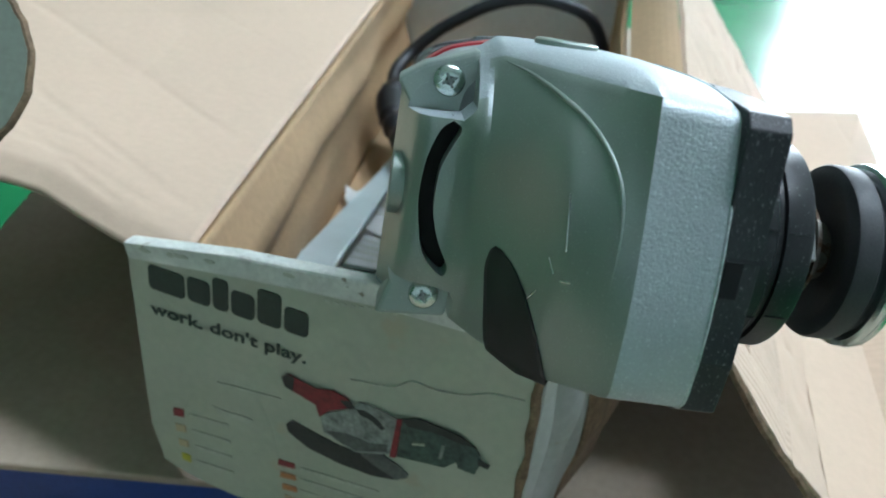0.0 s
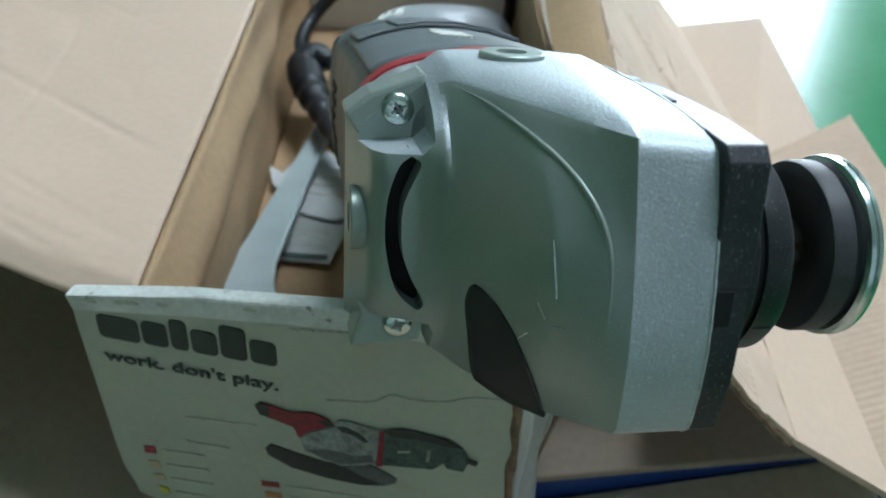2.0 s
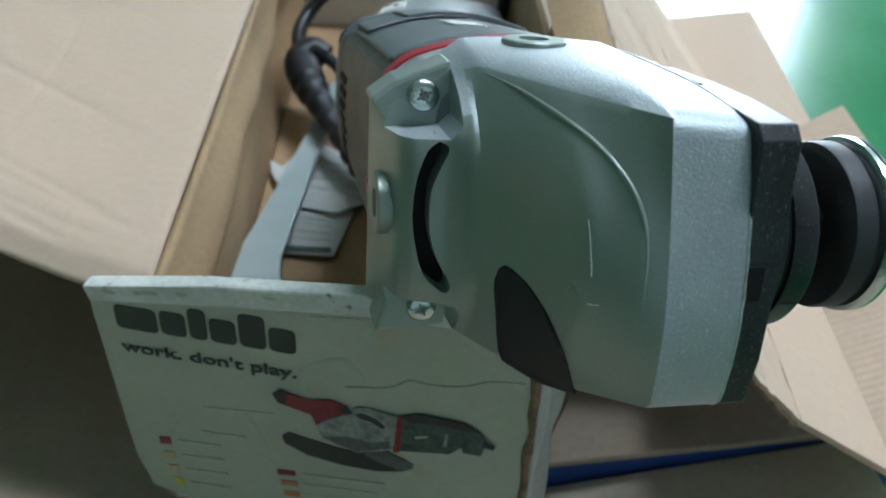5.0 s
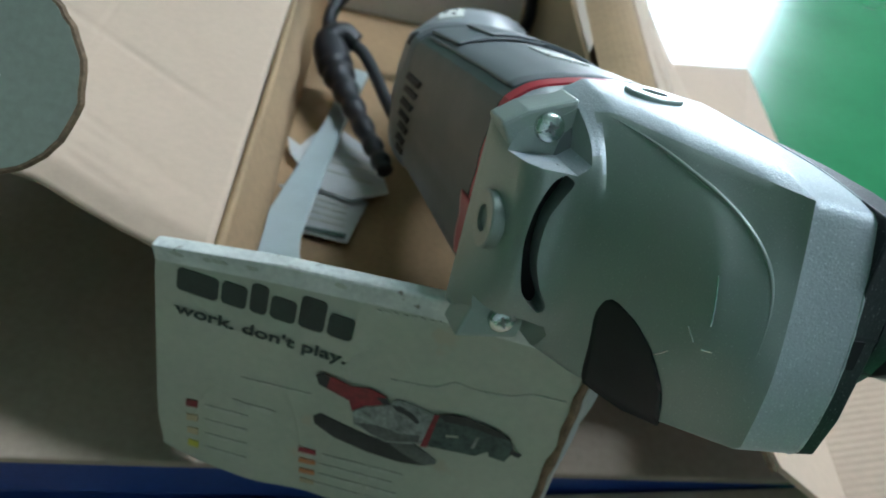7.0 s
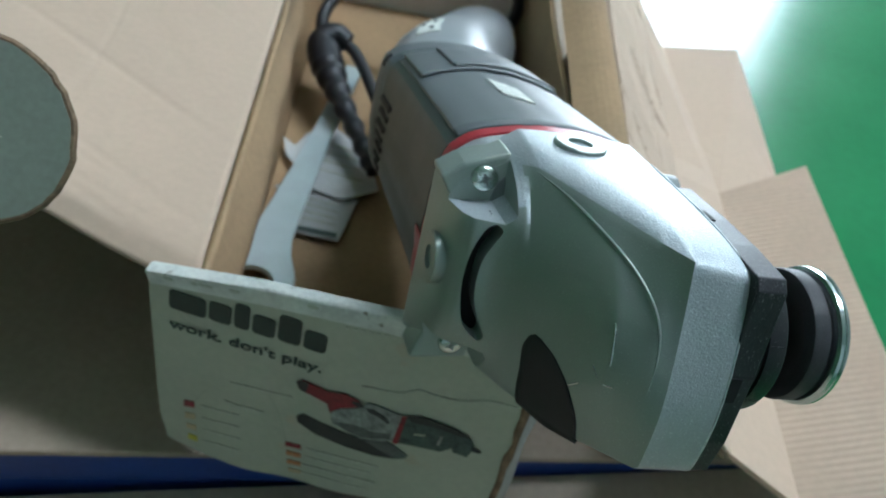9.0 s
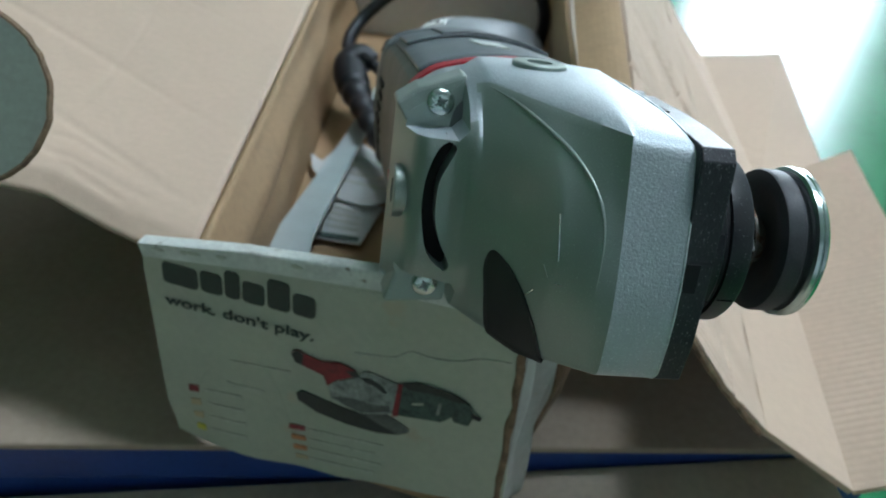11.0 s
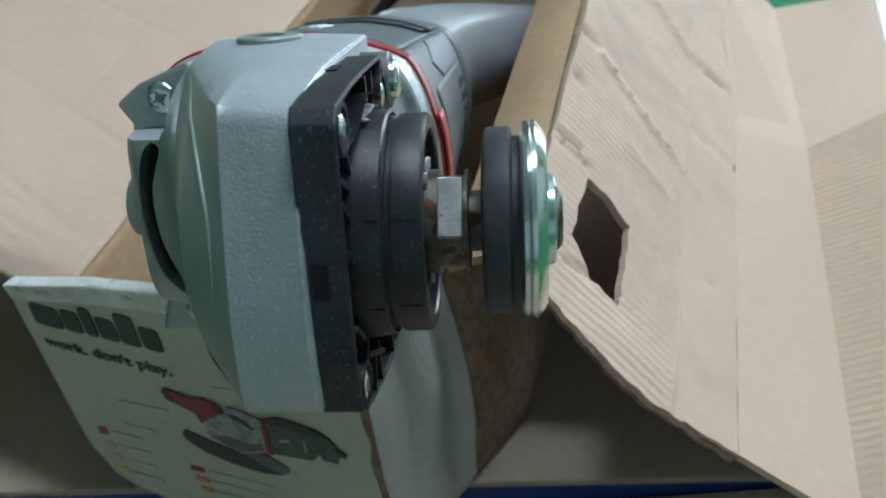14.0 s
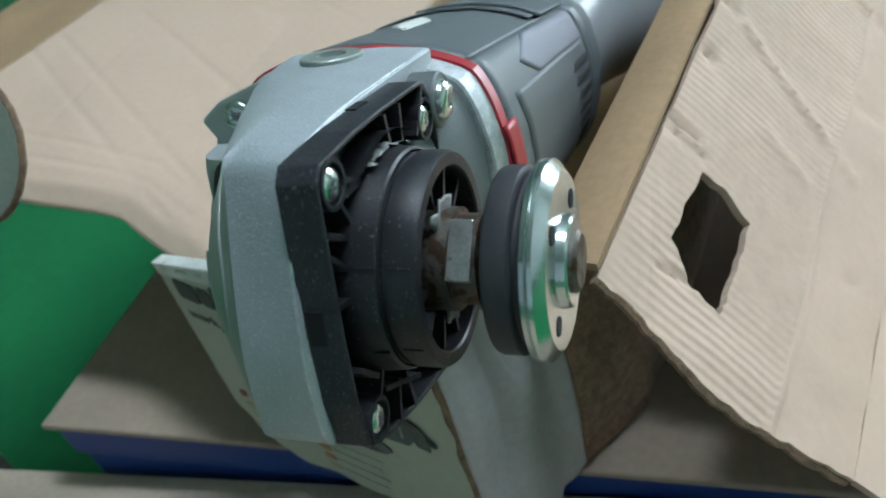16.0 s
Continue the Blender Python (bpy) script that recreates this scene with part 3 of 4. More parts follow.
def plane_panel(pts, name, mat, thick=0.003, label=""):
    bm = bmesh.new()
    P = [Vector(p) for p in pts]
    n = (P[1] - P[0]).cross(P[2] - P[0]).normalized()
    if n.z < 0:
        n = -n
    a, b = [bm.verts.new(p) for p in P], [bm.verts.new(p - n * thick) for p in P]
    uvl = bm.loops.layers.uv.new("UVMap")
    bm.faces.new(a)
    bm.faces.new(b[::-1])
    for i in range(len(P)):
        j = (i + 1) % len(P)
        bm.faces.new((a[i], b[i], b[j], a[j]))
    e1 = (P[1] - P[0]).normalized()
    e2 = n.cross(e1)
    for f in bm.faces:
        for lp in f.loops:
            q = lp.vert.co - P[0]
            lp[uvl].uv = (q.dot(e2), q.dot(e1))
    return part(name, bm, mat, tool_box, label)


K2, K3, J0, J1 = on_bent(edge[-1][0], BM), (0.166, 0.2266, 0.2954), (0.1664, 0.4534, 0.3059), on_bent(0.21, BM)
AF = on_bent(0.42, 0.09)
BFL, BFT, RFT = (0.1645, 0.666, 0.2932), (0.2292, 0.6698, 0.3009), (0.2216, 0.4708, 0.3279)
plane_panel([K2, K3, J0, J1], "flap_strip", M_CARD, label="creased outer strip of the flap")
plane_panel([J1, J0, BFL, AF], "flap_far_strip", M_CARD)
plane_panel([(0.1664, 0.4480, 0.3020), (0.2215, 0.470, 0.2960), BFT, BFL], "flap_end", M_CARD, label="pale outer end of the flap")
plane_panel([K3, (0.2290, 0.232, 0.3196), (0.2250, 0.338, 0.3230), RFT, J0], "flap_lip", M_RIB, label="ribbed cardboard lip bent upwards")

# ---- the angle grinder ----
GO = Vector((0.0777, 0.179, 0.457))
GR = Matrix(((0.9827, 0.1716, -0.0699), (-0.1847, 0.9366, -0.2976), (0.0144, 0.3054, 0.9521)))
GM = Matrix.Translation(GO) @ GR.transposed().to_4x4()
grinder = thing("angle_grinder", "grey and dark green angle grinder lying in its carton", "angle grinder", GM)
XS = [0.0435, 0.0485, 0.0632, 0.0672, 0.0760, 0.0844, 0.0900, 0.0925, 0.0965, 0.1045, 0.1075, 0.110, 0.1125]
YC = [-0.0302, -0.0296, -0.0274, -0.0242, -0.0152, 0.0080, 0.0205, 0.0262, 0.0300, 0.0325, 0.0365, 0.047, 0.058]
XT = [0.0435, 0.0485, 0.0632, 0.0679, 0.0733, 0.0776, 0.0812, 0.0852, 0.0881, 0.094, 0.104, 0.111]
YT = [-0.0212, -0.0205, -0.0183, -0.0085, 0.0040, 0.0136, 0.0221, 0.0312, 0.0376, 0.048, 0.055, 0.060]
XB = [0.0435, 0.0485, 0.0632, 0.0717, 0.0835, 0.0924, 0.104, 0.111]
YB = [-0.0270, -0.0268, -0.0262, -0.0045, 0.0190, 0.0375, 0.053, 0.060]
CREASE = 0.0297


def belly(x):
    return lerp(-x, [0.047, 0.0632, 0.0717, 0.085], [0.0277, 0.0280, 0.0353, 0.0385])


def nose(x, z):
    """Depth of the gear head's nose at x along the spindle and z across."""
    yc = lerp(-x, XS, YC)
    z0 = lerp(-x, [0.0632, 0.076], [-0.012, -0.003])
    if z > z0:
        power = lerp(-x, [0.0485, 0.0632, 0.0680, 0.090, 0.094], [1.9, 1.35, 2.1, 2.2, 6.0])
        return yc + (lerp(-x, XT, YT) - yc) * min(1.0, (z - z0) / (CREASE - z0)) ** power
    power = lerp(-x, [0.0632, 0.066, 0.090, 0.094], [2.2, 2.2, 2.2, 6.0])
    return yc + (lerp(-x, XB, YB) - yc) * min(1.0, (z0 - z) / (z0 + 0.003 + belly(x))) ** power


def head_ring(x, shrink=1.0):
    yt, yb = min(lerp(-x, XT, YT), 0.058), min(lerp(-x, XB, YB), 0.058)
    pts = []
    for k in range(14):
        t = k / 14
        y = 0.062 + (yt - 0.062) * t
        pts.append((y, CREASE + 0.0042 * (1 - math.exp(-(y - yt) / 0.013)) - lerp(-x, [0.044, 0.060], [0.0012, 0.0])))
    for k in range(33):
        z = CREASE - (CREASE + 0.003 + belly(x)) * k / 32
        pts.append((min(nose(x, z), 0.06), z))
    for k in range(13, -1, -1):
        t = k / 14
        pts.append((0.062 + (yb - 0.062) * t, -0.003 - 0.0400 + (0.0400 - belly(x)) * t ** 3 + 0.001 * (1 - t)))
    soft = [pts[0]] + [((a[0] + 2 * b[0] + c[0]) / 4, (a[1] + 2 * b[1] + c[1]) / 4) for a, b, c in zip(pts, pts[1:], pts[2:])] + [pts[-1]]
    pts = [p if (12 < k < 17 and -0.092 < x < -0.0631) else q for k, (p, q) in enumerate(zip(pts, soft))]
    low = lerp(-x, [0.088, 0.096, 0.112], [1.0, 0.87, 0.66])
    return [(x, 0.062 + (y - 0.062) * shrink, -0.003 + (z + 0.003) * shrink * (low if z > 0 else 1.0)) for y, z in pts]


stations = [(-0.0474, 0.985), (-0.0481, 1.0)] + [(-0.0481 - (0.0632 - 0.0481) * k / 14, 1.0) for k in range(1, 15)] + [(-0.0632 - (0.1105 - 0.0632) * k / 46, 1.0) for k in range(1, 47)] + [(-0.1122, 0.97)]
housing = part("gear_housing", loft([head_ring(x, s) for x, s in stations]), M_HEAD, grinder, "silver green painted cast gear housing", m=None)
slot = [(-0.0985, 0.0125), (-0.0962, 0.0108), (-0.0982, 0.0055), (-0.1000, 0.0003), (-0.1004, -0.0065), (-0.0997, -0.0133), (-0.0975, -0.0195), (-0.0948, -0.0244), (-0.0950, -0.0270), (-0.0967, -0.0275), (-0.1015, -0.0225), (-0.1040, -0.0120), (-0.1044, -0.0050), (-0.1037, 0.0025), (-0.1014, 0.0097)]
slot = [(p.x, p.y) for p in smooth_path([(x, z, 0) for x, z in slot + slot[:1]], 3)][:-1]
carve(housing, plate([(-0.13, 0.0122), (-0.1085, 0.0122), (-0.096, 0.0130), (-0.0933, 0.0165), (-0.0930, 0.05), (-0.13, 0.05)], lambda a, b, h: (a, -0.02 - h, b), 0.0682))
carve(housing, plate([(-0.13, -0.032), (-0.105, -0.0325), (-0.0930, -0.0315), (-0.0915, -0.034), (-0.0915, -0.07), (-0.13, -0.07)], lambda a, b, h: (a, -0.02 - h, b), 0.0672))
carve(housing, plate(slot, lambda a, b, h: (a, 0.012 - h, b), 0.036))
smart(housing, 38)
housing.data.materials.append(M_CAST_LIT)
# band and upward faces take the lighter copy, their light painted in
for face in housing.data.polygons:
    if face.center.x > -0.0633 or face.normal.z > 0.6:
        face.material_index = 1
bm = bmesh.new()
bm.from_mesh(housing.data)
for e in bm.edges:
    if all(abs(v.co.x + 0.0632) < 1e-5 and v.co.y < -0.012 and v.co.z > -0.032 for v in e.verts):
        e.smooth = False
bm.to_mesh(housing.data)
bm.free()
# black sheet behind the slot in place of the shade inside
part("slot_shade", plate([((x + 0.1) * 1.06 - 0.1, (z + 0.008) * 1.02 - 0.008) for x, z in slot], lambda a, b, h: (a, 0.0375 - h, b), 0.003), M_SHADE_MARK, grinder, "black sheet as shade inside the slot")
# spindle lock button
rows_b = [(-0.0125, -0.0858, -0.0846), (-0.0140, -0.0866, -0.0822), (-0.0180, -0.0870, -0.0796), (-0.0208, -0.0868, -0.0784), (-0.0294, -0.0855, -0.0748), (-0.0340, -0.0848, -0.0731), (-0.0387, -0.0838, -0.0712), (-0.0412, -0.0828, -0.0765)]


def button(u, v):
    z = -0.0125 + (-0.0412 + 0.0125) * v
    xa = lerp(-z, [-r[0] for r in rows_b], [r[1] for r in rows_b])
    xb = lerp(-z, [-r[0] for r in rows_b], [r[2] for r in rows_b])
    x = xa + (xb - xa) * u
    bulge = 0.0005 * math.sin(math.pi * u) ** 0.6 * min(1, v * 5)
    return (x, nose(x, z) - 0.0004 - bulge, z)


part("lock_button", sheet(button, 12, 24, -0.004), M_GLOSS, grinder, "smooth black lock button", smooth=True)
ridge = [(-0.0880, 0.0287), (-0.0822, 0.0272), (-0.0761, 0.0238), (-0.0721, 0.0203), (-0.0690, 0.0153), (-0.0673, 0.0094), (-0.0668, 0.0032), (-0.0670, -0.006), (-0.0672, -0.016)]
part("ridge", tube([(p.x, nose(p.x, p.z) + 0.0002, p.z) for p in smooth_path([(x, 0, z) for x, z in ridge], 8)], lambda t: 0.00055 * min(1.0, 0.15 + 5 * t, 0.05 + 2.4 * (1 - t)), 10), M_HEAD, grinder, "raised curved ridge", smooth=True)
for pts in ([(-0.0760, 0.0074), (-0.0757, 0.002), (-0.0752, -0.004)], [(-0.0774, -0.0070), (-0.0764, -0.0098)], [(-0.0751, -0.0105), (-0.0734, -0.0100)], [(-0.0790, -0.0190), (-0.0780, -0.0155)]):
    part("scratch", tube([(p.x, nose(p.x, p.z) - 0.00005, p.z) for p in smooth_path([(x, 0, z) for x, z in pts], 6)], 0.00022, 6), M_STEEL, grinder, "bright scratch")
part("worn_edge", tube([(x, y, z) for x, y, z in head_ring(-0.0480, 0.999)[3:-3]], lambda s: 0.0003 + 0.00025 * abs(noise.noise(Vector((s * 40, 0, 0)))), 6), M_WORN, grinder, "bright worn edge of the casting", smooth=True)
# screw ears


def ear(pts, y0):
    return plate(pts, lambda a, b, h: (a, y0 - h, b), 0.062 - y0)


part("ear", ear([(-0.1138, 0.0192), (-0.1070, 0.0242), (-0.0928, 0.0296), (-0.0925, 0.018), (-0.095, 0.0128), (-0.1085, 0.0112)], 0.0483), M_HEAD, grinder, bevel=0.0012)
part("ear", ear([(-0.1115, -0.0470), (-0.0915, -0.0455), (-0.0905, -0.034), (-0.095, -0.0312), (-0.1075, -0.0322)], 0.0473), M_HEAD, grinder, bevel=0.0012)


def screw(parent, centre, direction, r, name="screw"):
    """A pan head screw facing the local direction, its cross recess painted as shade by darker bars."""
    q = Vector((1, 0, 0)).rotation_difference(Vector(direction)).to_matrix().to_4x4()
    m = Matrix.Translation(centre) @ q
    bm = lathe([(-0.001, r), (0.0008, r), (0.0016, r * 0.86), (0.0021, r * 0.55), (0.0021, r * 0.30), (0.0017, r * 0.22), (0.0016, 0)], 28)
    bm.transform(m)
    ob = smart(part(name, bm, M_SCREW, parent, "plated cross head screw"), 50)
    cross = bmesh.new()
    for w, l in ((0.17, 1.0), (1.0, 0.17)):
        b2 = box(0.0012, 0.00215, -r * w / 2, r * w / 2, -r * l / 2, r * l / 2)
        me = bpy.data.meshes.new("t")
        b2.to_mesh(me)
        b2.free()
        cross.from_mesh(me)
        bpy.data.meshes.remove(me)
    cross.transform(m @ pose(0, 0, 0, 25, 0, 0))
    part("cross_shade", cross, M_CROSS_SHADE, ob)
    return ob


screw(grinder, (-0.1002, 0.0472, 0.0207), (0, -1, 0.05), 0.0042)
screw(grinder, (-0.0985, 0.0464, -0.0390), (0, -1, -0.05), 0.0042)

# mounting rim, red ring and motor housing


OUTLINE = [(-0.0289, -0.0013), (-0.0308, 0.0107), (-0.0340, 0.0205), (-0.0369, 0.0258), (-0.0467, 0.0297), (-0.0570, 0.0318), (-0.0703, 0.0328), (-0.0820, 0.0322), (-0.0924, 0.0302), (-0.1010, 0.0275), (-0.1075, 0.0220), (-0.1090, 0.0114), (-0.1095, -0.0011), (-0.1087, -0.0170), (-0.1066, -0.0325), (-0.1000, -0.0400), (-0.0880, -0.0430), (-0.0710, -0.0440), (-0.0550, -0.0430), (-0.0400, -0.0380), (-0.0320, -0.0270), (-0.0295, -0.0150)]
MIDX, MIDZ, HALFX, HALFZ = -0.0705, -0.0055, 0.0410, 0.0385
AROUND = sorted((math.atan2((z - MIDZ) / HALFZ, (x - MIDX) / HALFX) % (2 * math.pi), math.hypot((x - MIDX) / HALFX, (z - MIDZ) / HALFZ)) for x, z in OUTLINE)
AROUND = [(AROUND[-1][0] - 2 * math.pi, AROUND[-1][1])] + AROUND + [(AROUND[0][0] + 2 * math.pi, AROUND[0][1])]


def reach(a, corner=1.0):
    """The faceted outline's reach at the angle a, relative to its half sizes; corner 0 gives an oval."""
    a %= 2 * math.pi
    r = float(np.mean([lerp((a + d) % (2 * math.pi), [p[0] for p in AROUND], [p[1] for p in AROUND]) for d in (-0.03, 0.0, 0.03)]))
    return 1 + (r - 1) * corner


def body_ring(y, cx, cz, hx, hz, corner=1.0, n=120):
    return [(cx + hx * reach(a, corner) * math.cos(a), y, cz + hz * reach(a, corner) * math.sin(a)) for a in (2 * math.pi * k / n for k in range(n))]


def body(name, rows, mat, label="", corner=1.0, angle=16):
    return smart(part(name, loft([body_ring(*r, corner) for r in rows]), mat, grinder, label), angle)


neck = [(0.0290, -0.0600, -0.0055, 0.0190, 0.0325), (0.0510, -0.0685, -0.0055, 0.0328, 0.0348), (0.0560, -0.0718, -0.0055, 0.0378, 0.0355), (0.0575, -0.0718, -0.0055, 0.0380, 0.0358)]
body("mounting_neck", neck, M_NECK, "dark grey cast mounting face")
body("machined_edge", [(0.0576, -0.0712, -0.0055, 0.0388, 0.0366), (0.0580, -0.0710, -0.0055, 0.0394, 0.0372), (0.0636, -0.0706, -0.0055, 0.0408, 0.0383)], M_WORN, "bright machined edge of the casting")
body("red_ring", [(0.0637, -0.0705, -0.0055, 0.0406, 0.0381), (0.0640, -0.0705, -0.0055, 0.0414, 0.0389), (0.0688, -0.0705, -0.0055, 0.0416, 0.0391), (0.0692, -0.0705, -0.0055, 0.0405, 0.0380)], M_RED, "red plastic ring")
MOTOR = [(0.0693, -0.0710, -0.0055, 0.0412, 0.0385), (0.10, -0.0705, -0.007, 0.0405, 0.038), (0.15, -0.0700, -0.009, 0.0400, 0.0365), (0.20, -0.0695, -0.0115, 0.0395, 0.0350), (0.222, -0.069, -0.012, 0.0385, 0.034)]
CAP = [(0.196, -0.0690, -0.0112, 0.036, 0.0330), (0.199, -0.0690, -0.0112, 0.0402, 0.0358), (0.203, -0.0690, -0.0113, 0.0412, 0.0366), (0.212, -0.069, -0.0118, 0.0408, 0.0360), (0.222, -0.0685, -0.0120, 0.0395, 0.0355), (0.232, -0.068, -0.0120, 0.036, 0.032)]
HANDLE = [(0.222, -0.068, -0.0125, 0.035, 0.031), (0.245, -0.065, -0.0105, 0.0345, 0.0315), (0.272, -0.060, -0.0080, 0.033, 0.031), (0.30, -0.050, -0.0080, 0.032, 0.030), (0.344, -0.030, -0.010, 0.033, 0.028), (0.40, -0.010, -0.015, 0.032, 0.027), (0.44, 0.004, -0.016, 0.029, 0.024), (0.453, 0.008, -0.016, 0.022, 0.016)]
body("motor_housing", MOTOR, M_GREENBODY, "dark green motor housing")
body("rear_cap", CAP, M_GREYBODY, "grey stepped rear cap of the motor")
body("rear_handle", HANDLE, M_GREYPART, "pale grey rear handle", 0.25, 60)


def skin(rows, corner, y, a, off):
    """A point on a body's surface at y and the angle a in degrees, lifted by off."""
    ys = [r[0] for r in rows]
    cx, cz, hx, hz = (lerp(y, ys, [r[k] for r in rows]) for k in (1, 2, 3, 4))
    a = radians(a)
    return (cx + (hx * reach(a, corner) + off) * math.cos(a), y, cz + (hz * reach(a, corner) + off) * math.sin(a))


def patch(name, rows, corner, y0, y1, a0, a1, mat, label="", off=0.0005, nu=16, nv=16, parent=None):
    """A thin panel on a body between two stretches of y, each a function of 0..1, and two angles."""
    def f(u, v):
        a = a0 + (a1 - a0) * v
        return skin(rows, corner, y0(v) + (y1(v) - y0(v)) * u, a, off)
    return part(name, sheet(f, nu, nv, 0.0008), mat, parent or grinder, label, smooth=True)


patch("top_panel", MOTOR, 1.0, lambda v: 0.0700 + 0.001 * v, lambda v: 0.1960, 49, 136, M_GREYBODY, "grey top panel of the motor", 0.0005, 16, 48)
patch("shoulder_panel", MOTOR, 1.0, lambda v: 0.104 + 0.034 * abs(v - 0.45), lambda v: 0.1965, 29, 47, M_SHOULDER, "pale violet grey shoulder panel", 0.0008, 16, 24)
patch("side_panel", MOTOR, 1.0, lambda v: 0.0700, lambda v: 0.1960, -58, 49, M_GREYBODY, "grey side panel of the motor", 0.0004, 16, 48)
patch("side_grip", MOTOR, 1.0, lambda v: 0.086 + 0.005 * math.sin(math.pi * v), lambda v: 0.1965, -48, 28.5, M_GREYBODY, "smooth raised side grip", 0.0007, 16, 30)
patch("rear_shell", MOTOR, 1.0, lambda v: 0.150 + 0.006 * math.sin(math.pi * v), lambda v: 0.1975, 52, 132, M_GREYBODY, "raised rear shell of the housing", 0.0018, 12, 40)
patch("rear_lip", MOTOR, 1.0, lambda v: 0.158 + 0.004 * math.sin(math.pi * v), lambda v: 0.1980, 50, 112, M_GREYBODY, "stepped edge of the rear shell", 0.0028, 8, 40)
# vents are black patches on the skin, their inner shade painted
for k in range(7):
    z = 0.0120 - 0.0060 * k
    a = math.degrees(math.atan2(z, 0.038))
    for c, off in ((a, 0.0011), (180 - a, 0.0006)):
        patch("vent", MOTOR, 1.0, lambda v: 0.165 + 0.0022 * k + 0.004 * v, lambda v: 0.1925 + 0.004 * v, c - 2.4, c + 2.4, M_SHADE_MARK, "", off, 6, 4)
# likewise a black patch, shade of a slot that isn't cut
patch("cap_slot", CAP, 1.0, lambda v: 0.2045, lambda v: 0.2105, 138, 147, M_SHADE_MARK, "", 0.0004, 4, 4)
COLLAR_ROWS = [(0.060, -0.0705, -0.0055, 0.0412, 0.0387), (0.078, -0.0705, -0.0055, 0.0414, 0.0389)]
patch("latch", COLLAR_ROWS, 1.0, lambda v: 0.0632 + 0.002 * (1 - v), lambda v: 0.0762 - 0.003 * v, -8, 22, M_RED, "red plastic latch", 0.0014, 6, 12)
# mirrored copy of the latch, added to stand for a red reflection
patch("latch", COLLAR_ROWS, 1.0, lambda v: 0.0632, lambda v: 0.0745, 186, 214, M_RED, "red plastic latch", 0.0012, 6, 12)
patch("marking", MOTOR, 1.0, lambda v: 0.1010 + 0.012 * v + 0.0022 * noise.noise(Vector((v * 9, 0, 0))), lambda v: 0.1250 + 0.014 * v + 0.0030 * noise.noise(Vector((v * 11, 3, 0))), 88, 101, M_RIM, "pale worn marking", 0.0010, 10, 40)
patch("rating_plate", HANDLE, 0.25, lambda v: 0.256, lambda v: 0.288, 104, 126, M_RIM, "white rating plate with dark marks", 0.0007)
for yy, aa in ((0.262, 110), (0.270, 118), (0.277, 109), (0.282, 118)):
    patch("mark", HANDLE, 0.25, lambda v: yy, lambda v: yy + 0.0036, aa, aa + 3.5, M_SHADE_MARK, "", 0.0011, 3, 3)

# bearing flange on the spindle side
CY, CZ = 0.003, -0.0008
FL = [(-0.0268, 0.010), (-0.0265, 0.020), (-0.0262, 0.0270), (-0.0238, 0.0300), (-0.008, 0.0313), (0.0077, 0.0317), (0.0310, 0.0314), (0.0340, 0.0302), (0.0375, 0.0250), (0.0395, 0.0120), (0.0410, -0.006), (0.0385, -0.026), (0.030, -0.040), (0.024, -0.0420), (0.004, -0.0395), (-0.012, -0.0362), (-0.0205, -0.0335), (-0.0240, -0.0318), (-0.0266, -0.020), (-0.0271, -0.003)]


def at_x(x):
    return lambda a, b, h: (x + h, a, b)


def inset(pts, d):
    c = (sum(p[0] for p in pts) / len(pts), sum(p[1] for p in pts) / len(pts))
    return [(p[0] + (c[0] - p[0]) * d, p[1] + (c[1] - p[1]) * d) for p in pts]


part("flange_rim", plate(FL, at_x(-0.0397), 0.0086, [inset(FL, 0.036)]), M_DUSTY, grinder, "dusty black plastic flange rim", bevel=0.0004)
part("flange_floor", plate(inset(FL, 0.02), at_x(-0.0462), 0.002), M_BLACK, grinder)


def rib(y0, z0, y1, z1, w=0.0012, x0=-0.0463, x1=-0.0396):
    d = Vector((y1 - y0, z1 - z0, 0)).normalized()
    n = Vector((-d.y, d.x, 0)) * w / 2
    q = [(y0 + n.x, z0 + n.y), (y1 + n.x, z1 + n.y), (y1 - n.x, z1 - n.y), (y0 - n.x, z0 - n.y)]
    part("rib", plate(q, at_x(x1), x1 - x0), M_BLACK, grinder)


for r in ((0.0081, 0.0300, 0.0091, 0.0235), (0.0322, 0.0300, 0.0249, 0.0200), (0.0372, 0.0262, 0.0385, 0.0140), (-0.0150, 0.0240, -0.0053, 0.0200), (-0.0160, 0.0210, -0.0081, 0.0212), (-0.0185, 0.0205, -0.0141, 0.0130), (-0.0255, 0.0168, -0.0158, 0.0119), (-0.0225, -0.0141, -0.0150, -0.0200), (-0.0013, -0.0270, 0.0010, -0.0385), (-0.0121, -0.0190, -0.0163, -0.0250), (-0.0056, -0.0265, -0.0080, -0.0365), (-0.0262, 0.0126, -0.0197, 0.0070), (-0.0270, 0.0022, -0.0190, 0.0010), (0.017, 0.0300, 0.016, 0.021), (0.031, 0.014, 0.026, 0.011), (0.038, 0.0, 0.028, -0.001), (0.036, -0.018, 0.026, -0.013), (0.020, -0.040, 0.016, -0.024), (0.028, -0.036, 0.021, -0.021), (-0.0130, -0.0245, 0.0060, -0.0330)):
    rib(*r)
for y, z in ((-0.0200, 0.0248), (0.0315, 0.0222), (-0.0185, -0.0285), (0.0285, -0.034)):
    bm = lathe([(-0.0462, 0.0051), (-0.0394, 0.0051), (-0.0394, 0.0042), (-0.0418, 0.0041), (-0.0418, 0)], 28, centre=(y, z))
    boss = smart(part("screw_boss", bm, M_BLACK, grinder), 40)
    screw(boss, (-0.0415, y, z), (1, 0, 0), 0.0036)
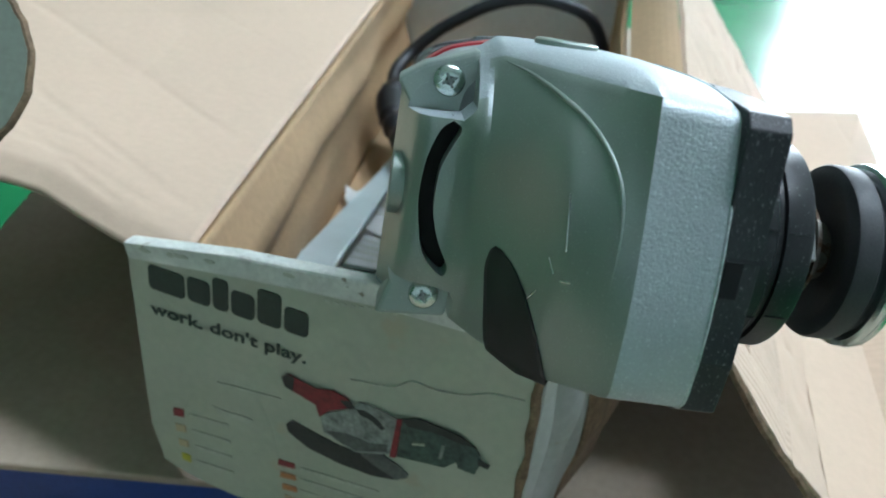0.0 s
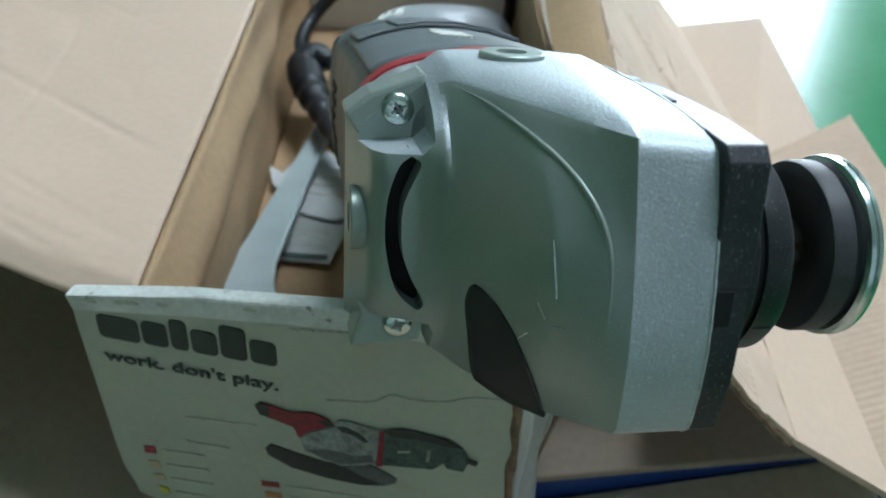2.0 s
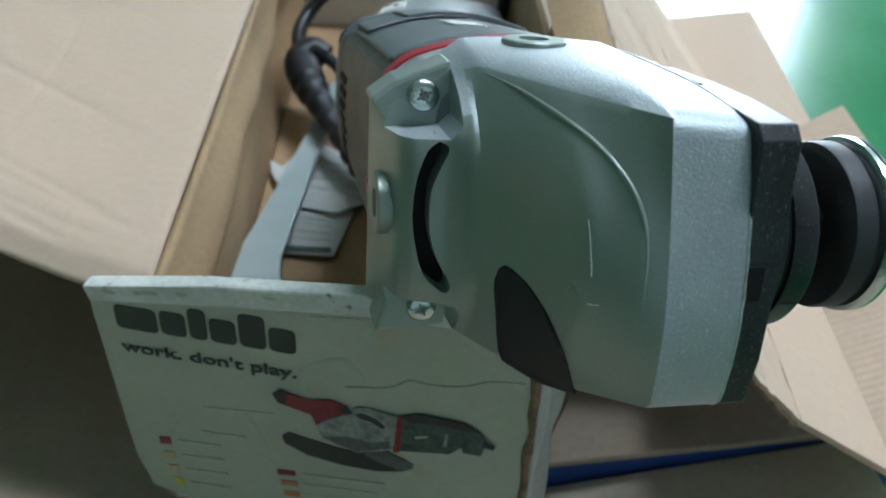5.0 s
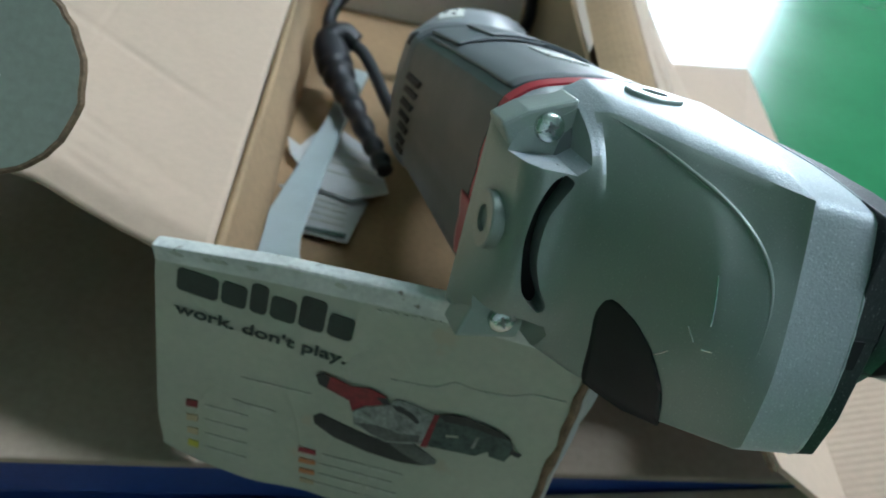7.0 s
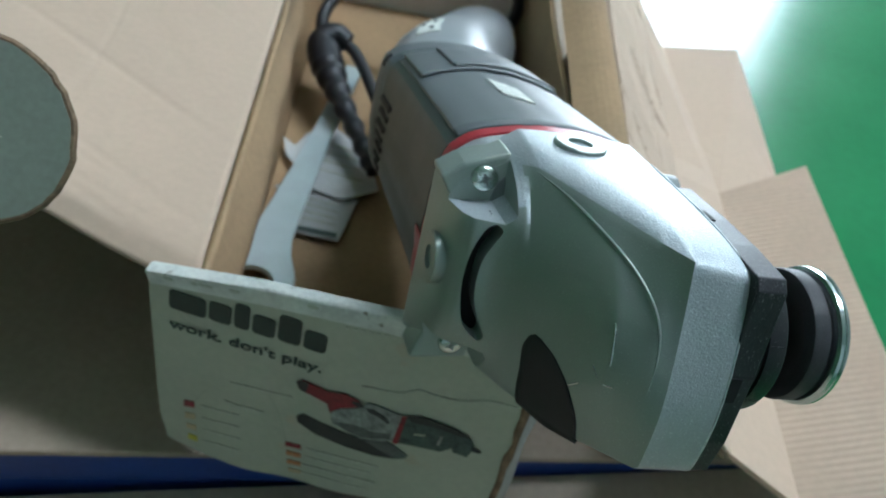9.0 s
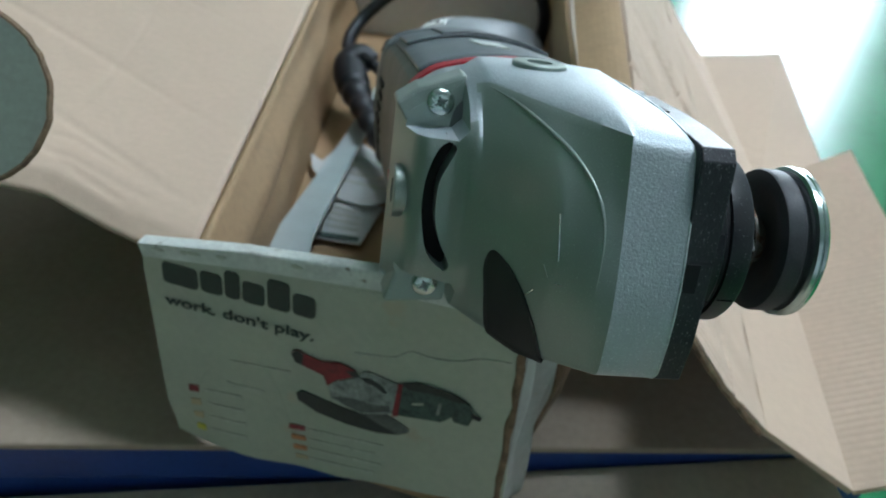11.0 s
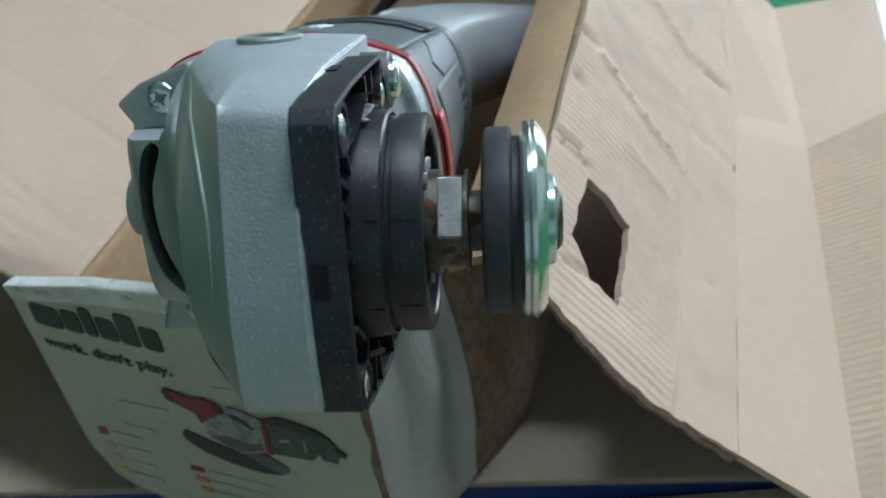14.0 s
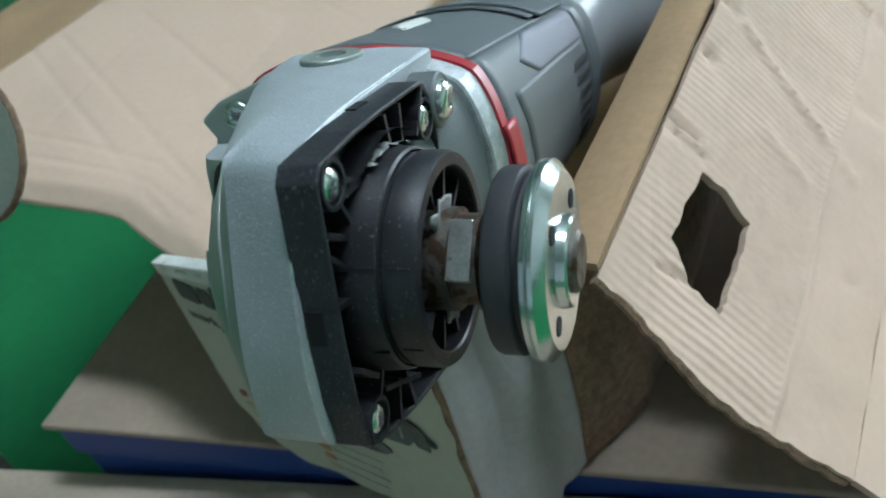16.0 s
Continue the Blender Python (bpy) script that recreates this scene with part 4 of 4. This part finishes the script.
pad = lathe([(-0.046, 0.0070), (-0.0392, 0.0070), (-0.0388, 0.0066), (-0.0388, 0)], 32, centre=(0.0425, 0.0238))
smart(part("screw_pad", pad, M_NECK, grinder, "cast screw pad"), 40)
screw(grinder, (-0.0386, 0.0425, 0.0238), (1, 0, 0), 0.0050)
C = (CY, CZ)
# black blocks set into the rim, painted shade of two notches
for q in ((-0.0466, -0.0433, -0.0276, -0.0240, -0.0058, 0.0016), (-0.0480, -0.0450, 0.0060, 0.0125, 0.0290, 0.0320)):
    part("notch", box(*q), M_SHADE_MARK, grinder, "black block as notch shade in the rim")
smart(part("collar_base", lathe([(-0.0462, 0.0252), (-0.0405, 0.0249), (-0.0347, 0.0241), (-0.0342, 0.0236), (-0.0462, 0.0234)], 72, centre=C), M_BLACK, grinder), 35)
collar = smart(part("collar", lathe([(-0.0462, 0.0230), (-0.0338, 0.0230), (-0.0336, 0.0224), (-0.0325, 0.0224), (-0.0323, 0.0234), (-0.0272, 0.0234), (-0.0263, 0.0228), (-0.0263, 0.0202), (-0.0268, 0.0198), (-0.0380, 0.0194), (-0.0380, 0.0)], 72, centre=C), M_BLACK, grinder, "black plastic bearing collar"), 35)
for x0, x1, a in ((-0.0400, -0.0345, 207), (-0.0318, -0.0275, 207), (-0.0400, -0.0345, 160), (-0.0318, -0.0275, 160)):
    r0 = 0.0234 if x0 > -0.035 else 0.0244
    seam_bar = box(x0, x1, r0 - 0.002, r0 + 0.00025, -0.00018, 0.00018)
    seam_bar.transform(Matrix.Translation((0, CY, CZ)) @ pose(0, 0, 0, a, 0, 0))
    part("seam", seam_bar, M_DUSTY, collar)
for k in range(12):
    a = 2 * math.pi * (k + 0.3) / 12
    c, s = math.cos(a), math.sin(a)
    bm = box(-0.0380, -0.0285, 0.0125, 0.0200, -0.0006, 0.0006)
    bm.transform(Matrix.Translation((0, CY, CZ)) @ pose(0, 0, 0, math.degrees(a), 0, 0))
    part("fin", bm, M_BLACK, collar)
lip = smooth_path([(0, -0.0060, 0.0232), (0, -0.0014, 0.0243), (0, 0.0039, 0.0246), (0, 0.0119, 0.0226), (0, 0.0200, 0.0188)], 8)


def ribbon(u, v):
    p = lip[min(len(lip) - 1, round(u * (len(lip) - 1)))]
    w = 0.0006 * math.sin(u * 34) + 0.0008 * noise.noise(Vector((u * 14, v * 2, 0)))
    return (-0.0405 + 0.0030 * v + w, p.y, p.z + 0.0004 * math.sin(u * 25 + v * 2))


part("seal_lip", sheet(ribbon, len(lip) - 1, 4, 0.0005), M_LIP, grinder, "grey crumpled seal lip", smooth=True)
arch = smooth_path([(0, -0.0150, 0.0222), (0, -0.0089, 0.0234), (0, -0.0034, 0.0252), (0, 0.0037, 0.0268), (0, 0.0121, 0.0260), (0, 0.0210, 0.0226)], 8)
part("arch_rib", sheet(lambda u, v: (-0.0440 + 0.0056 * v, *arch[round(u * (len(arch) - 1))].yz), len(arch) - 1, 2, 0.0011), M_BLACK, grinder)
smart(part("spindle", lathe([(-0.0380, 0.0112), (-0.0246, 0.0112), (-0.0245, 0.0098), (-0.0193, 0.0098), (-0.0192, 0.0110), (-0.0184, 0.0110), (-0.0182, 0.0066), (-0.0110, 0.0066)], 56, centre=C), M_RUST, grinder, "rusty steel spindle"), 35)
for turn in (55, 235):
    bm = box(-0.0246, -0.0194, -0.0064, 0.0064, 0.0080, 0.0103)
    bm.transform(Matrix.Translation((0, CY, CZ)) @ pose(0, 0, 0, turn, 0, 0))
    part("spindle_flat", bm, M_FLAT, grinder, "worn bare spanner flat", bevel=0.0003)


def shred(u, v, a0, a1):
    a = radians(a0 + (a1 - a0) * u)
    r = 0.0108 + (0.0030 + 0.0016 * noise.noise(Vector((u * 5, a0, 0)))) * v
    return (-0.0275 + 0.0004 * math.sin(u * 9 + v * 2), CY + r * math.cos(a), CZ + r * math.sin(a))


for a0, a1 in ((72, 126), (238, 280)):
    part("seal_shred", sheet(lambda u, v: shred(u, v, a0, a1), 10, 4, 0.0005), M_LIP, grinder, "pale torn seal round the spindle", smooth=True)
smart(part("inner_flange", lathe([(-0.0138, 0.0), (-0.0138, 0.0120), (-0.0152, 0.0150), (-0.0153, 0.0180), (-0.0147, 0.0195), (-0.0138, 0.0199), (-0.0098, 0.0199), (-0.0093, 0.0193), (-0.0091, 0.0178), (-0.0072, 0.0178), (-0.0072, 0)], 72, centre=C), M_RUBBER, grinder, "black rubber faced inner flange"), 35)
nut = smart(part("clamp_nut", lathe([(-0.0075, 0.0), (-0.0075, 0.0200), (-0.0069, 0.0209), (-0.0060, 0.0211), (-0.0057, 0.0205), (-0.0053, 0.0211), (-0.0044, 0.0211), (-0.0040, 0.0207), (-0.0028, 0.0192), (-0.0023, 0.0184), (-0.0023, 0.0100), (-0.0006, 0.0096), (-0.0002, 0.0090), (-0.0002, 0.0)], 72, centre=C), M_STEEL, grinder, "bright plated steel clamp nut"), 30)
# pin holes are black discs on the nut's face, shade without depth
for k in range(4):
    a = math.pi / 4 + k * math.pi / 2
    part("pin_hole", lathe([(-0.0036, 0.0021), (-0.00210, 0.0021), (-0.00210, 0)], 20, centre=(CY + 0.0140 * math.cos(a), CZ + 0.0140 * math.sin(a))), M_SHADE_MARK, nut)
smart(part("spindle_end", lathe([(-0.003, 0.0066), (0.0004, 0.0066), (0.0012, 0.0056), (0.0014, 0.0)], 40, centre=C), M_RUST, grinder, "threaded spindle end"), 35)

# handle bosses
for c, d in (((-0.0707, 0.0505, 0.0335), (0, 0, 1)), ((-0.1106, 0.0480, -0.0085), (-1, 0, 0))):
    q = Vector((1, 0, 0)).rotation_difference(Vector(d)).to_matrix().to_4x4()
    bm = lathe([(-0.003, 0.0085), (0.0012, 0.0085), (0.0016, 0.0080), (0.0016, 0.0040), (-0.003, 0.0038), (-0.003, 0)], 36)
    bm.transform(Matrix.Translation(c) @ q)
    smart(part("handle_boss", bm, M_HEAD, grinder, "threaded handle boss"), 35)

# cable sleeve and cord
def world_point(p):
    return GM.inverted() @ Vector(p)


sleeve = [(-0.092, 0.527, 0.321), (-0.101, 0.530, 0.324), (-0.108, 0.524, 0.319), (-0.103, 0.508, 0.314), (-0.0945, 0.488, 0.311), (-0.083, 0.462, 0.309), (-0.070, 0.435, 0.306), (-0.061, 0.415, 0.304)]
part("cable_sleeve", tube([world_point(p) for p in smooth_path(sleeve, 12)], lambda s: 0.0068 + 0.0055 * math.exp(-((s - 0.38) / 0.22) ** 2) - 0.0015 * s + 0.0007 * math.copysign(abs(math.sin(s * 75)) ** 0.5, math.sin(s * 75)) * (s > 0.45), 18), M_CORD, grinder, "black ribbed cable sleeve", smooth=True)
part("cord_tail", tube([world_point(p) for p in smooth_path([(-0.094, 0.527, 0.321), (-0.086, 0.520, 0.319), (-0.077, 0.505, 0.315), (-0.067, 0.484, 0.310), (-0.056, 0.462, 0.306)], 8)], 0.0040, 10), M_CORD, grinder, smooth=True)
cord = [(-0.108, 0.522, 0.322), (-0.112, 0.544, 0.328), (-0.106, 0.562, 0.336), (-0.094, 0.568, 0.348), (-0.080, 0.571, 0.359), (-0.054, 0.576, 0.374), (-0.026, 0.581, 0.380), (0.004, 0.586, 0.374), (0.018, 0.592, 0.360), (0.0255, 0.600, 0.338), (0.0255, 0.610, 0.310)]
part("cord", tube([world_point(p) for p in smooth_path(cord, 10)], 0.0045, 12), M_CORD, grinder, "black power cord in a loop", smooth=True)

# ---- spanner and papers in the carton ----
spanner = thing("pin_spanner", "flat zinc plated pin spanner leaning in the carton", "spanner")
WA, WB = Vector((-0.1150, 0.3190, 0.2985)), Vector((-0.0880, 0.525, 0.2950))
WD = (WB - WA).normalized()
WS = WD.cross(Vector((0, 0, 1))).normalized()
WN = WS.cross(WD).normalized()


def on_spanner(a, b, h):
    return WA + WD * a + WS * b + WN * h


ring = [(0.0225 * math.cos(radians(k)), 0.0222 * math.sin(radians(k))) for k in range(62, 299, 8)]
outline = ring + [(0.022, -0.0145), (0.036, -0.0112), (0.055, -0.0100), (0.10, -0.0080), (0.15, -0.0062), (0.225, -0.0058), (0.225, 0.0058), (0.15, 0.0062), (0.10, 0.0080), (0.055, 0.0100), (0.036, 0.0112), (0.022, 0.0145)]
eye_hole = [(0.0125 * math.cos(radians(k)) - 0.005, 0.0120 * math.sin(radians(k))) for k in range(0, 360, 15)]
part("shank", plate(outline, on_spanner, 0.004, [eye_hole]), M_WRENCH, spanner, bevel=0.0008)
for sy in (-1, 1):
    pin = lathe([(-0.004, 0.0025), (0.004, 0.0025), (0.0045, 0.002), (0.0045, 0)], 16)
    pin.transform(Matrix.Translation(on_spanner(-0.012, sy * 0.0165, 0.0)) @ pose(0, 0, 0, 0, -90, 0))
    part("pin", pin, M_SCREW, spanner)
random.seed(11)


def leaflet(outline, z0, label, strips):
    lf = thing("leaflet", label, "paper")

    def lay(a, b, h, lift=0.0):
        return (a, b, z0 + lift + h + 0.003 * noise.noise(Vector((a * 45, b * 45, z0 * 90))))
    part("page", plate(outline, lay, 0.0006), M_PAPER, lf, bevel=0.0002)
    for (x0, y0, x1, y1, w, mat) in strips:
        d = Vector((x1 - x0, y1 - y0, 0)).normalized()
        n = Vector((-d.y, d.x, 0)) * w / 2
        part("text_bar", plate([(x0 + n.x, y0 + n.y), (x1 + n.x, y1 + n.y), (x1 - n.x, y1 - n.y), (x0 - n.x, y0 - n.y)], lambda a, b, h: lay(a, b, h, 0.0012), 0.0004), mat, lf)


leaflet([(-0.122, 0.458), (-0.113, 0.451), (-0.107, 0.468), (-0.092, 0.480), (-0.067, 0.459), (-0.056, 0.420), (-0.077, 0.406), (-0.098, 0.412), (-0.110, 0.432), (-0.117, 0.440)], 0.2855, "crumpled white printed leaflet on the carton floor", [(-0.096, 0.46 - 0.009 * k, -0.066, 0.452 - 0.009 * k, 0.0012, M_INKPALE) for k in range(4)])
leaflet([(-0.104, 0.374), (-0.075, 0.370), (-0.067, 0.413), (-0.097, 0.424), (-0.119, 0.411), (-0.112, 0.404)], 0.2825, "folded white leaflet with a dark printed strip", [(-0.101, 0.3768, -0.0765, 0.3738, 0.004, M_INKGREEN)] + [(-0.098, 0.386 + 0.006 * k, -0.078, 0.3835 + 0.006 * k, 0.0012, M_INKPALE) for k in range(4)])

# ---- print on the front panel ----


def printed(name, pts, mat, label="", h=0.0005):
    return part(name, plate(pts, lambda a, b, k: on_label(a, b, h + k), 0.0003), mat, front, label)


u = 0.0085
for w, top in ((0.0165, 0.0), (0.0105, 0.0), (0.0075, -0.003), (0.0105, 0.0), (0.0105, -0.004), (0.0105, 0.0)):
    rise = -0.035 * (u - 0.008)
    h0, h1 = 0.0068 + top + rise, 0.0170 + rise
    printed("logo_block", rounded(w - 0.0012, h1 - h0, 0.002, 4, u + w / 2 - 0.0006, (h0 + h1) / 2), M_INK)
    u += w


def lettering(text, u0, v0, size, mat, width, tilt=0.0, bold=0.00014):
    cu = bpy.data.curves.new("lettering", "FONT")
    cu.body, cu.size, cu.offset, cu.extrude = text, size, bold, 0.0001
    tmp = new("lettering", cu)
    bpy.context.view_layer.update()
    me = bpy.data.meshes.new_from_object(tmp.evaluated_get(bpy.context.evaluated_depsgraph_get()))
    bpy.data.objects.remove(tmp)
    xs = [v.co.x for v in me.vertices]
    k = width / (max(xs) - min(xs))
    for v in me.vertices:
        a, b = (v.co.x - min(xs)) * k, v.co.y
        v.co = on_label(u0 + a, v0 - b + tilt * a, 0.0006 + v.co.z)
    me.materials.append(mat)
    ob = new("lettering", me)
    ob.parent = front
    return ob


lettering("work. don't play.", 0.0085, 0.0278, 0.0068, M_INK, 0.0645, -0.03)
printed("picture_disc", [(0.0657, 0.0568), (0.0682, 0.0541), (0.0782, 0.056), (0.088, 0.0574), (0.1023, 0.0574), (0.1104, 0.0604), (0.1099, 0.0636), (0.1014, 0.0658), (0.0884, 0.0661), (0.0751, 0.0644), (0.0666, 0.0603)], M_INKBLACK)
printed("picture_guard", [(0.096, 0.0575), (0.1035, 0.053), (0.11, 0.0557), (0.1148, 0.0582), (0.1147, 0.0602), (0.1106, 0.0632), (0.1009, 0.06)], M_INKDARK, h=0.0007)
printed("picture_head", [(0.0798, 0.0476), (0.0825, 0.0436), (0.0901, 0.0393), (0.0944, 0.0338), (0.099, 0.0337), (0.1066, 0.0348), (0.1097, 0.0353), (0.1093, 0.0483), (0.1066, 0.0525), (0.0944, 0.0573), (0.0879, 0.0555), (0.0813, 0.0536)], M_INKGREY, h=0.0009)
printed("picture_slot", [(0.0935, 0.0375), (0.0965, 0.0365), (0.1015, 0.0385), (0.1045, 0.0415), (0.1035, 0.0425), (0.0995, 0.0400), (0.0950, 0.0392)], M_INKBLACK, h=0.0011)
printed("picture_shadow", [(0.0815, 0.0525), (0.0900, 0.0500), (0.1000, 0.0505), (0.1060, 0.0480), (0.1062, 0.0515), (0.0945, 0.0565), (0.0880, 0.0550)], M_INKDARK, h=0.0010)
printed("picture_handle", [(0.0638, 0.035), (0.0661, 0.0328), (0.0774, 0.0348), (0.0843, 0.0328), (0.0883, 0.0338), (0.0906, 0.0346), (0.0901, 0.0384), (0.0832, 0.0424), (0.0794, 0.0469), (0.0776, 0.042), (0.0654, 0.0389)], M_INKRED, h=0.0011)
printed("picture_grip", [(0.0638, 0.035), (0.0661, 0.0328), (0.0690, 0.0334), (0.0684, 0.0396), (0.0654, 0.0389)], M_INKBLACK, h=0.0012)
printed("picture_collar", [(0.0870, 0.0360), (0.0906, 0.0346), (0.0925, 0.0372), (0.0901, 0.0384)], M_INKBLACK, h=0.0012)
printed("picture_body", [(0.1103, 0.0344), (0.1168, 0.0321), (0.127, 0.0328), (0.1343, 0.034), (0.1382, 0.0366), (0.1401, 0.0403), (0.1382, 0.0468), (0.1323, 0.0468), (0.1313, 0.0445), (0.1274, 0.0488), (0.1097, 0.052)], M_INKGREEN, h=0.0009)
printed("picture_stripe", [(0.1103, 0.0341), (0.1167, 0.0314), (0.1312, 0.0323), (0.1377, 0.0351), (0.1317, 0.0357), (0.1229, 0.0351), (0.1128, 0.0366)], M_INKBLACK, h=0.0011)
printed("picture_mark", [(0.1150, 0.0430), (0.1195, 0.0415), (0.1195, 0.0424), (0.1150, 0.0440)], M_WHITE, h=0.0011)
printed("picture_mark", [(0.1255, 0.0390), (0.1268, 0.0386), (0.1262, 0.0450), (0.1250, 0.0455)], M_INKGREY, h=0.0011)
printed("picture_ring", [(0.1087, 0.0348), (0.1105, 0.0344), (0.1097, 0.0524), (0.1073, 0.0531)], M_INKRED, h=0.0012)
printed("picture_plug", [(0.1386, 0.0392), (0.143, 0.0404), (0.1425, 0.0422), (0.1389, 0.0418)], M_INKBLACK, h=0.0012)
for k, mt in enumerate((M_INKRED, M_INKORANGE, M_INKORANGE, M_INKSAND)):
    v0 = 0.0760 + 0.0059 * k
    printed("colour_square", [(0.0626 + 0.001 * k, v0), (0.0695 + 0.0006 * k, v0 - 0.0008), (0.0698 + 0.0006 * k, v0 + 0.0017), (0.0626 + 0.001 * k, v0 + 0.0028)], mt)
    for x0, x1 in ((0.0722, 0.0905), (0.0920, 0.1045 - 0.003 * (k % 2))):
        printed("text_bar", [(x0, v0 - 0.0004 - 0.11 * (x0 - 0.072)), (x1, v0 - 0.0004 - 0.11 * (x1 - 0.072)), (x1, v0 + 0.0013 - 0.11 * (x1 - 0.072)), (x0, v0 + 0.0013 - 0.11 * (x0 - 0.072))], M_INKPALE)
for k, mt in enumerate((M_INKRED, M_INKSAND, M_INKSAND, M_INKYELLOW)):
    v0, u0 = 0.0705 + 0.0080 * k, 0.0157 + 0.0006 * k
    printed("colour_square", [(u0, v0), (u0 + 0.0046, v0 - 0.0008), (u0 + 0.0047, v0 + 0.0030), (u0, v0 + 0.0038)], mt)
    printed("text_bar", [(u0 + 0.0075, v0), (u0 + 0.025, v0 - 0.002), (u0 + 0.025, v0 - 0.0004), (u0 + 0.0075, v0 + 0.0016)], M_INKPALE)
printed("text_bar", [(0.0359, 0.0492), (0.0631, 0.0458), (0.0631, 0.0467), (0.0359, 0.0501)], M_INKPALE)
printed("smudge", [(0.0337, 0.0621), (0.0408, 0.0622), (0.0470, 0.0612), (0.0513, 0.0613), (0.0495, 0.0641), (0.0430, 0.0640), (0.0372, 0.0656)], M_INKPALE, "grey smudge")
part("stain_line", tube([on_label(a, b, 0.0001) for a, b in [(p.x, p.y) for p in smooth_path([(0.090, 0.0262, 0), (0.0954, 0.0251, 0), (0.1056, 0.0229, 0), (0.1123, 0.0178, 0), (0.1195, 0.0180, 0), (0.1305, 0.0160, 0), (0.1388, 0.0118, 0), (0.150, 0.0100, 0)], 6)]], 0.00045, 6), M_INKPALE, front, "dried water stain edge")
for k in range(9):
    u0 = 0.080 + 0.0030 * k
    printed("text_bar", rounded(0.0018, 0.0012, 0.0002, 2, u0, -0.0030 - 0.17 * (u0 - 0.0826)), M_INKPALE)
random.seed(21)
for k in range(6):
    u0 = random.uniform(0.004, 0.095)
    v0 = -0.165 * u0 + 0.0025
    part("chip", plate([(u0 + random.uniform(0.001, 0.003) * math.cos(a), v0 + random.uniform(0.0004, 0.0011) * math.sin(a)) for a in np.linspace(0, 6.28, 9)[:-1]], lambda a, b, h: on_label(a, b, h + 0.0012), 0.0004), M_INKPALE, rim, "grey chip in the rim")

# ---- printed board standing beside the carton ----
tongue = thing("board_tongue", "dark green printed board tongue with a torn edge", "board")
TC, TX = Vector((-0.187, 0.222, 0.447)), Vector((1.0, 0.05, 0.0)).normalized()
TY = Vector((-0.1, 0.55, 0.83)).normalized()
TN = TX.cross(TY).normalized()
random.seed(7)
tp = [(0.027 * math.cos(radians(a)) + random.uniform(-0.0004, 0.0004), 0.029 * math.sin(radians(a))) for a in range(-90, 91, 6)] + [(-0.25, 0.029), (-0.25, -0.029)]
part("board", plate(tp, lambda a, b, h: TC + TX * a + TY * b + TN * (h + (0.0 if a > -0.05 else 0.3 * (a + 0.05) ** 2)), 0.003), M_TONGUE, tongue)
part("torn_rim", tube([TC + TX * (a * 1.01) + TY * b - TN * 0.0016 for a, b in tp[:-2]], 0.0016, 6), M_EDGE_SHADE, tongue, "torn brown board edge")
for a0, b0, a1, b1 in ((-0.030, 0.013, -0.008, 0.008), (-0.034, -0.008, -0.004, -0.013), (-0.022, 0.003, 0.006, -0.002), (-0.040, 0.020, -0.024, 0.017)):
    part("scratch", tube([TC + TX * a0 + TY * b0, TC + TX * (a0 + a1) / 2 + TY * (b0 + b1) / 2 + TN * 0.0001, TC + TX * a1 + TY * b1], 0.0003, 6), M_INKPALE, tongue, "pale scratch")
part("foot", plate([(-0.0015, 0.0), (0.0015, 0.0), (0.0015, 1.0), (-0.0015, 1.0)], lambda a, b, h: (-0.425 + a, 0.19 + 0.06 * (h + 0.5), 0.0 + (0.4445) * b), 1.0), M_TONGUE, tongue)
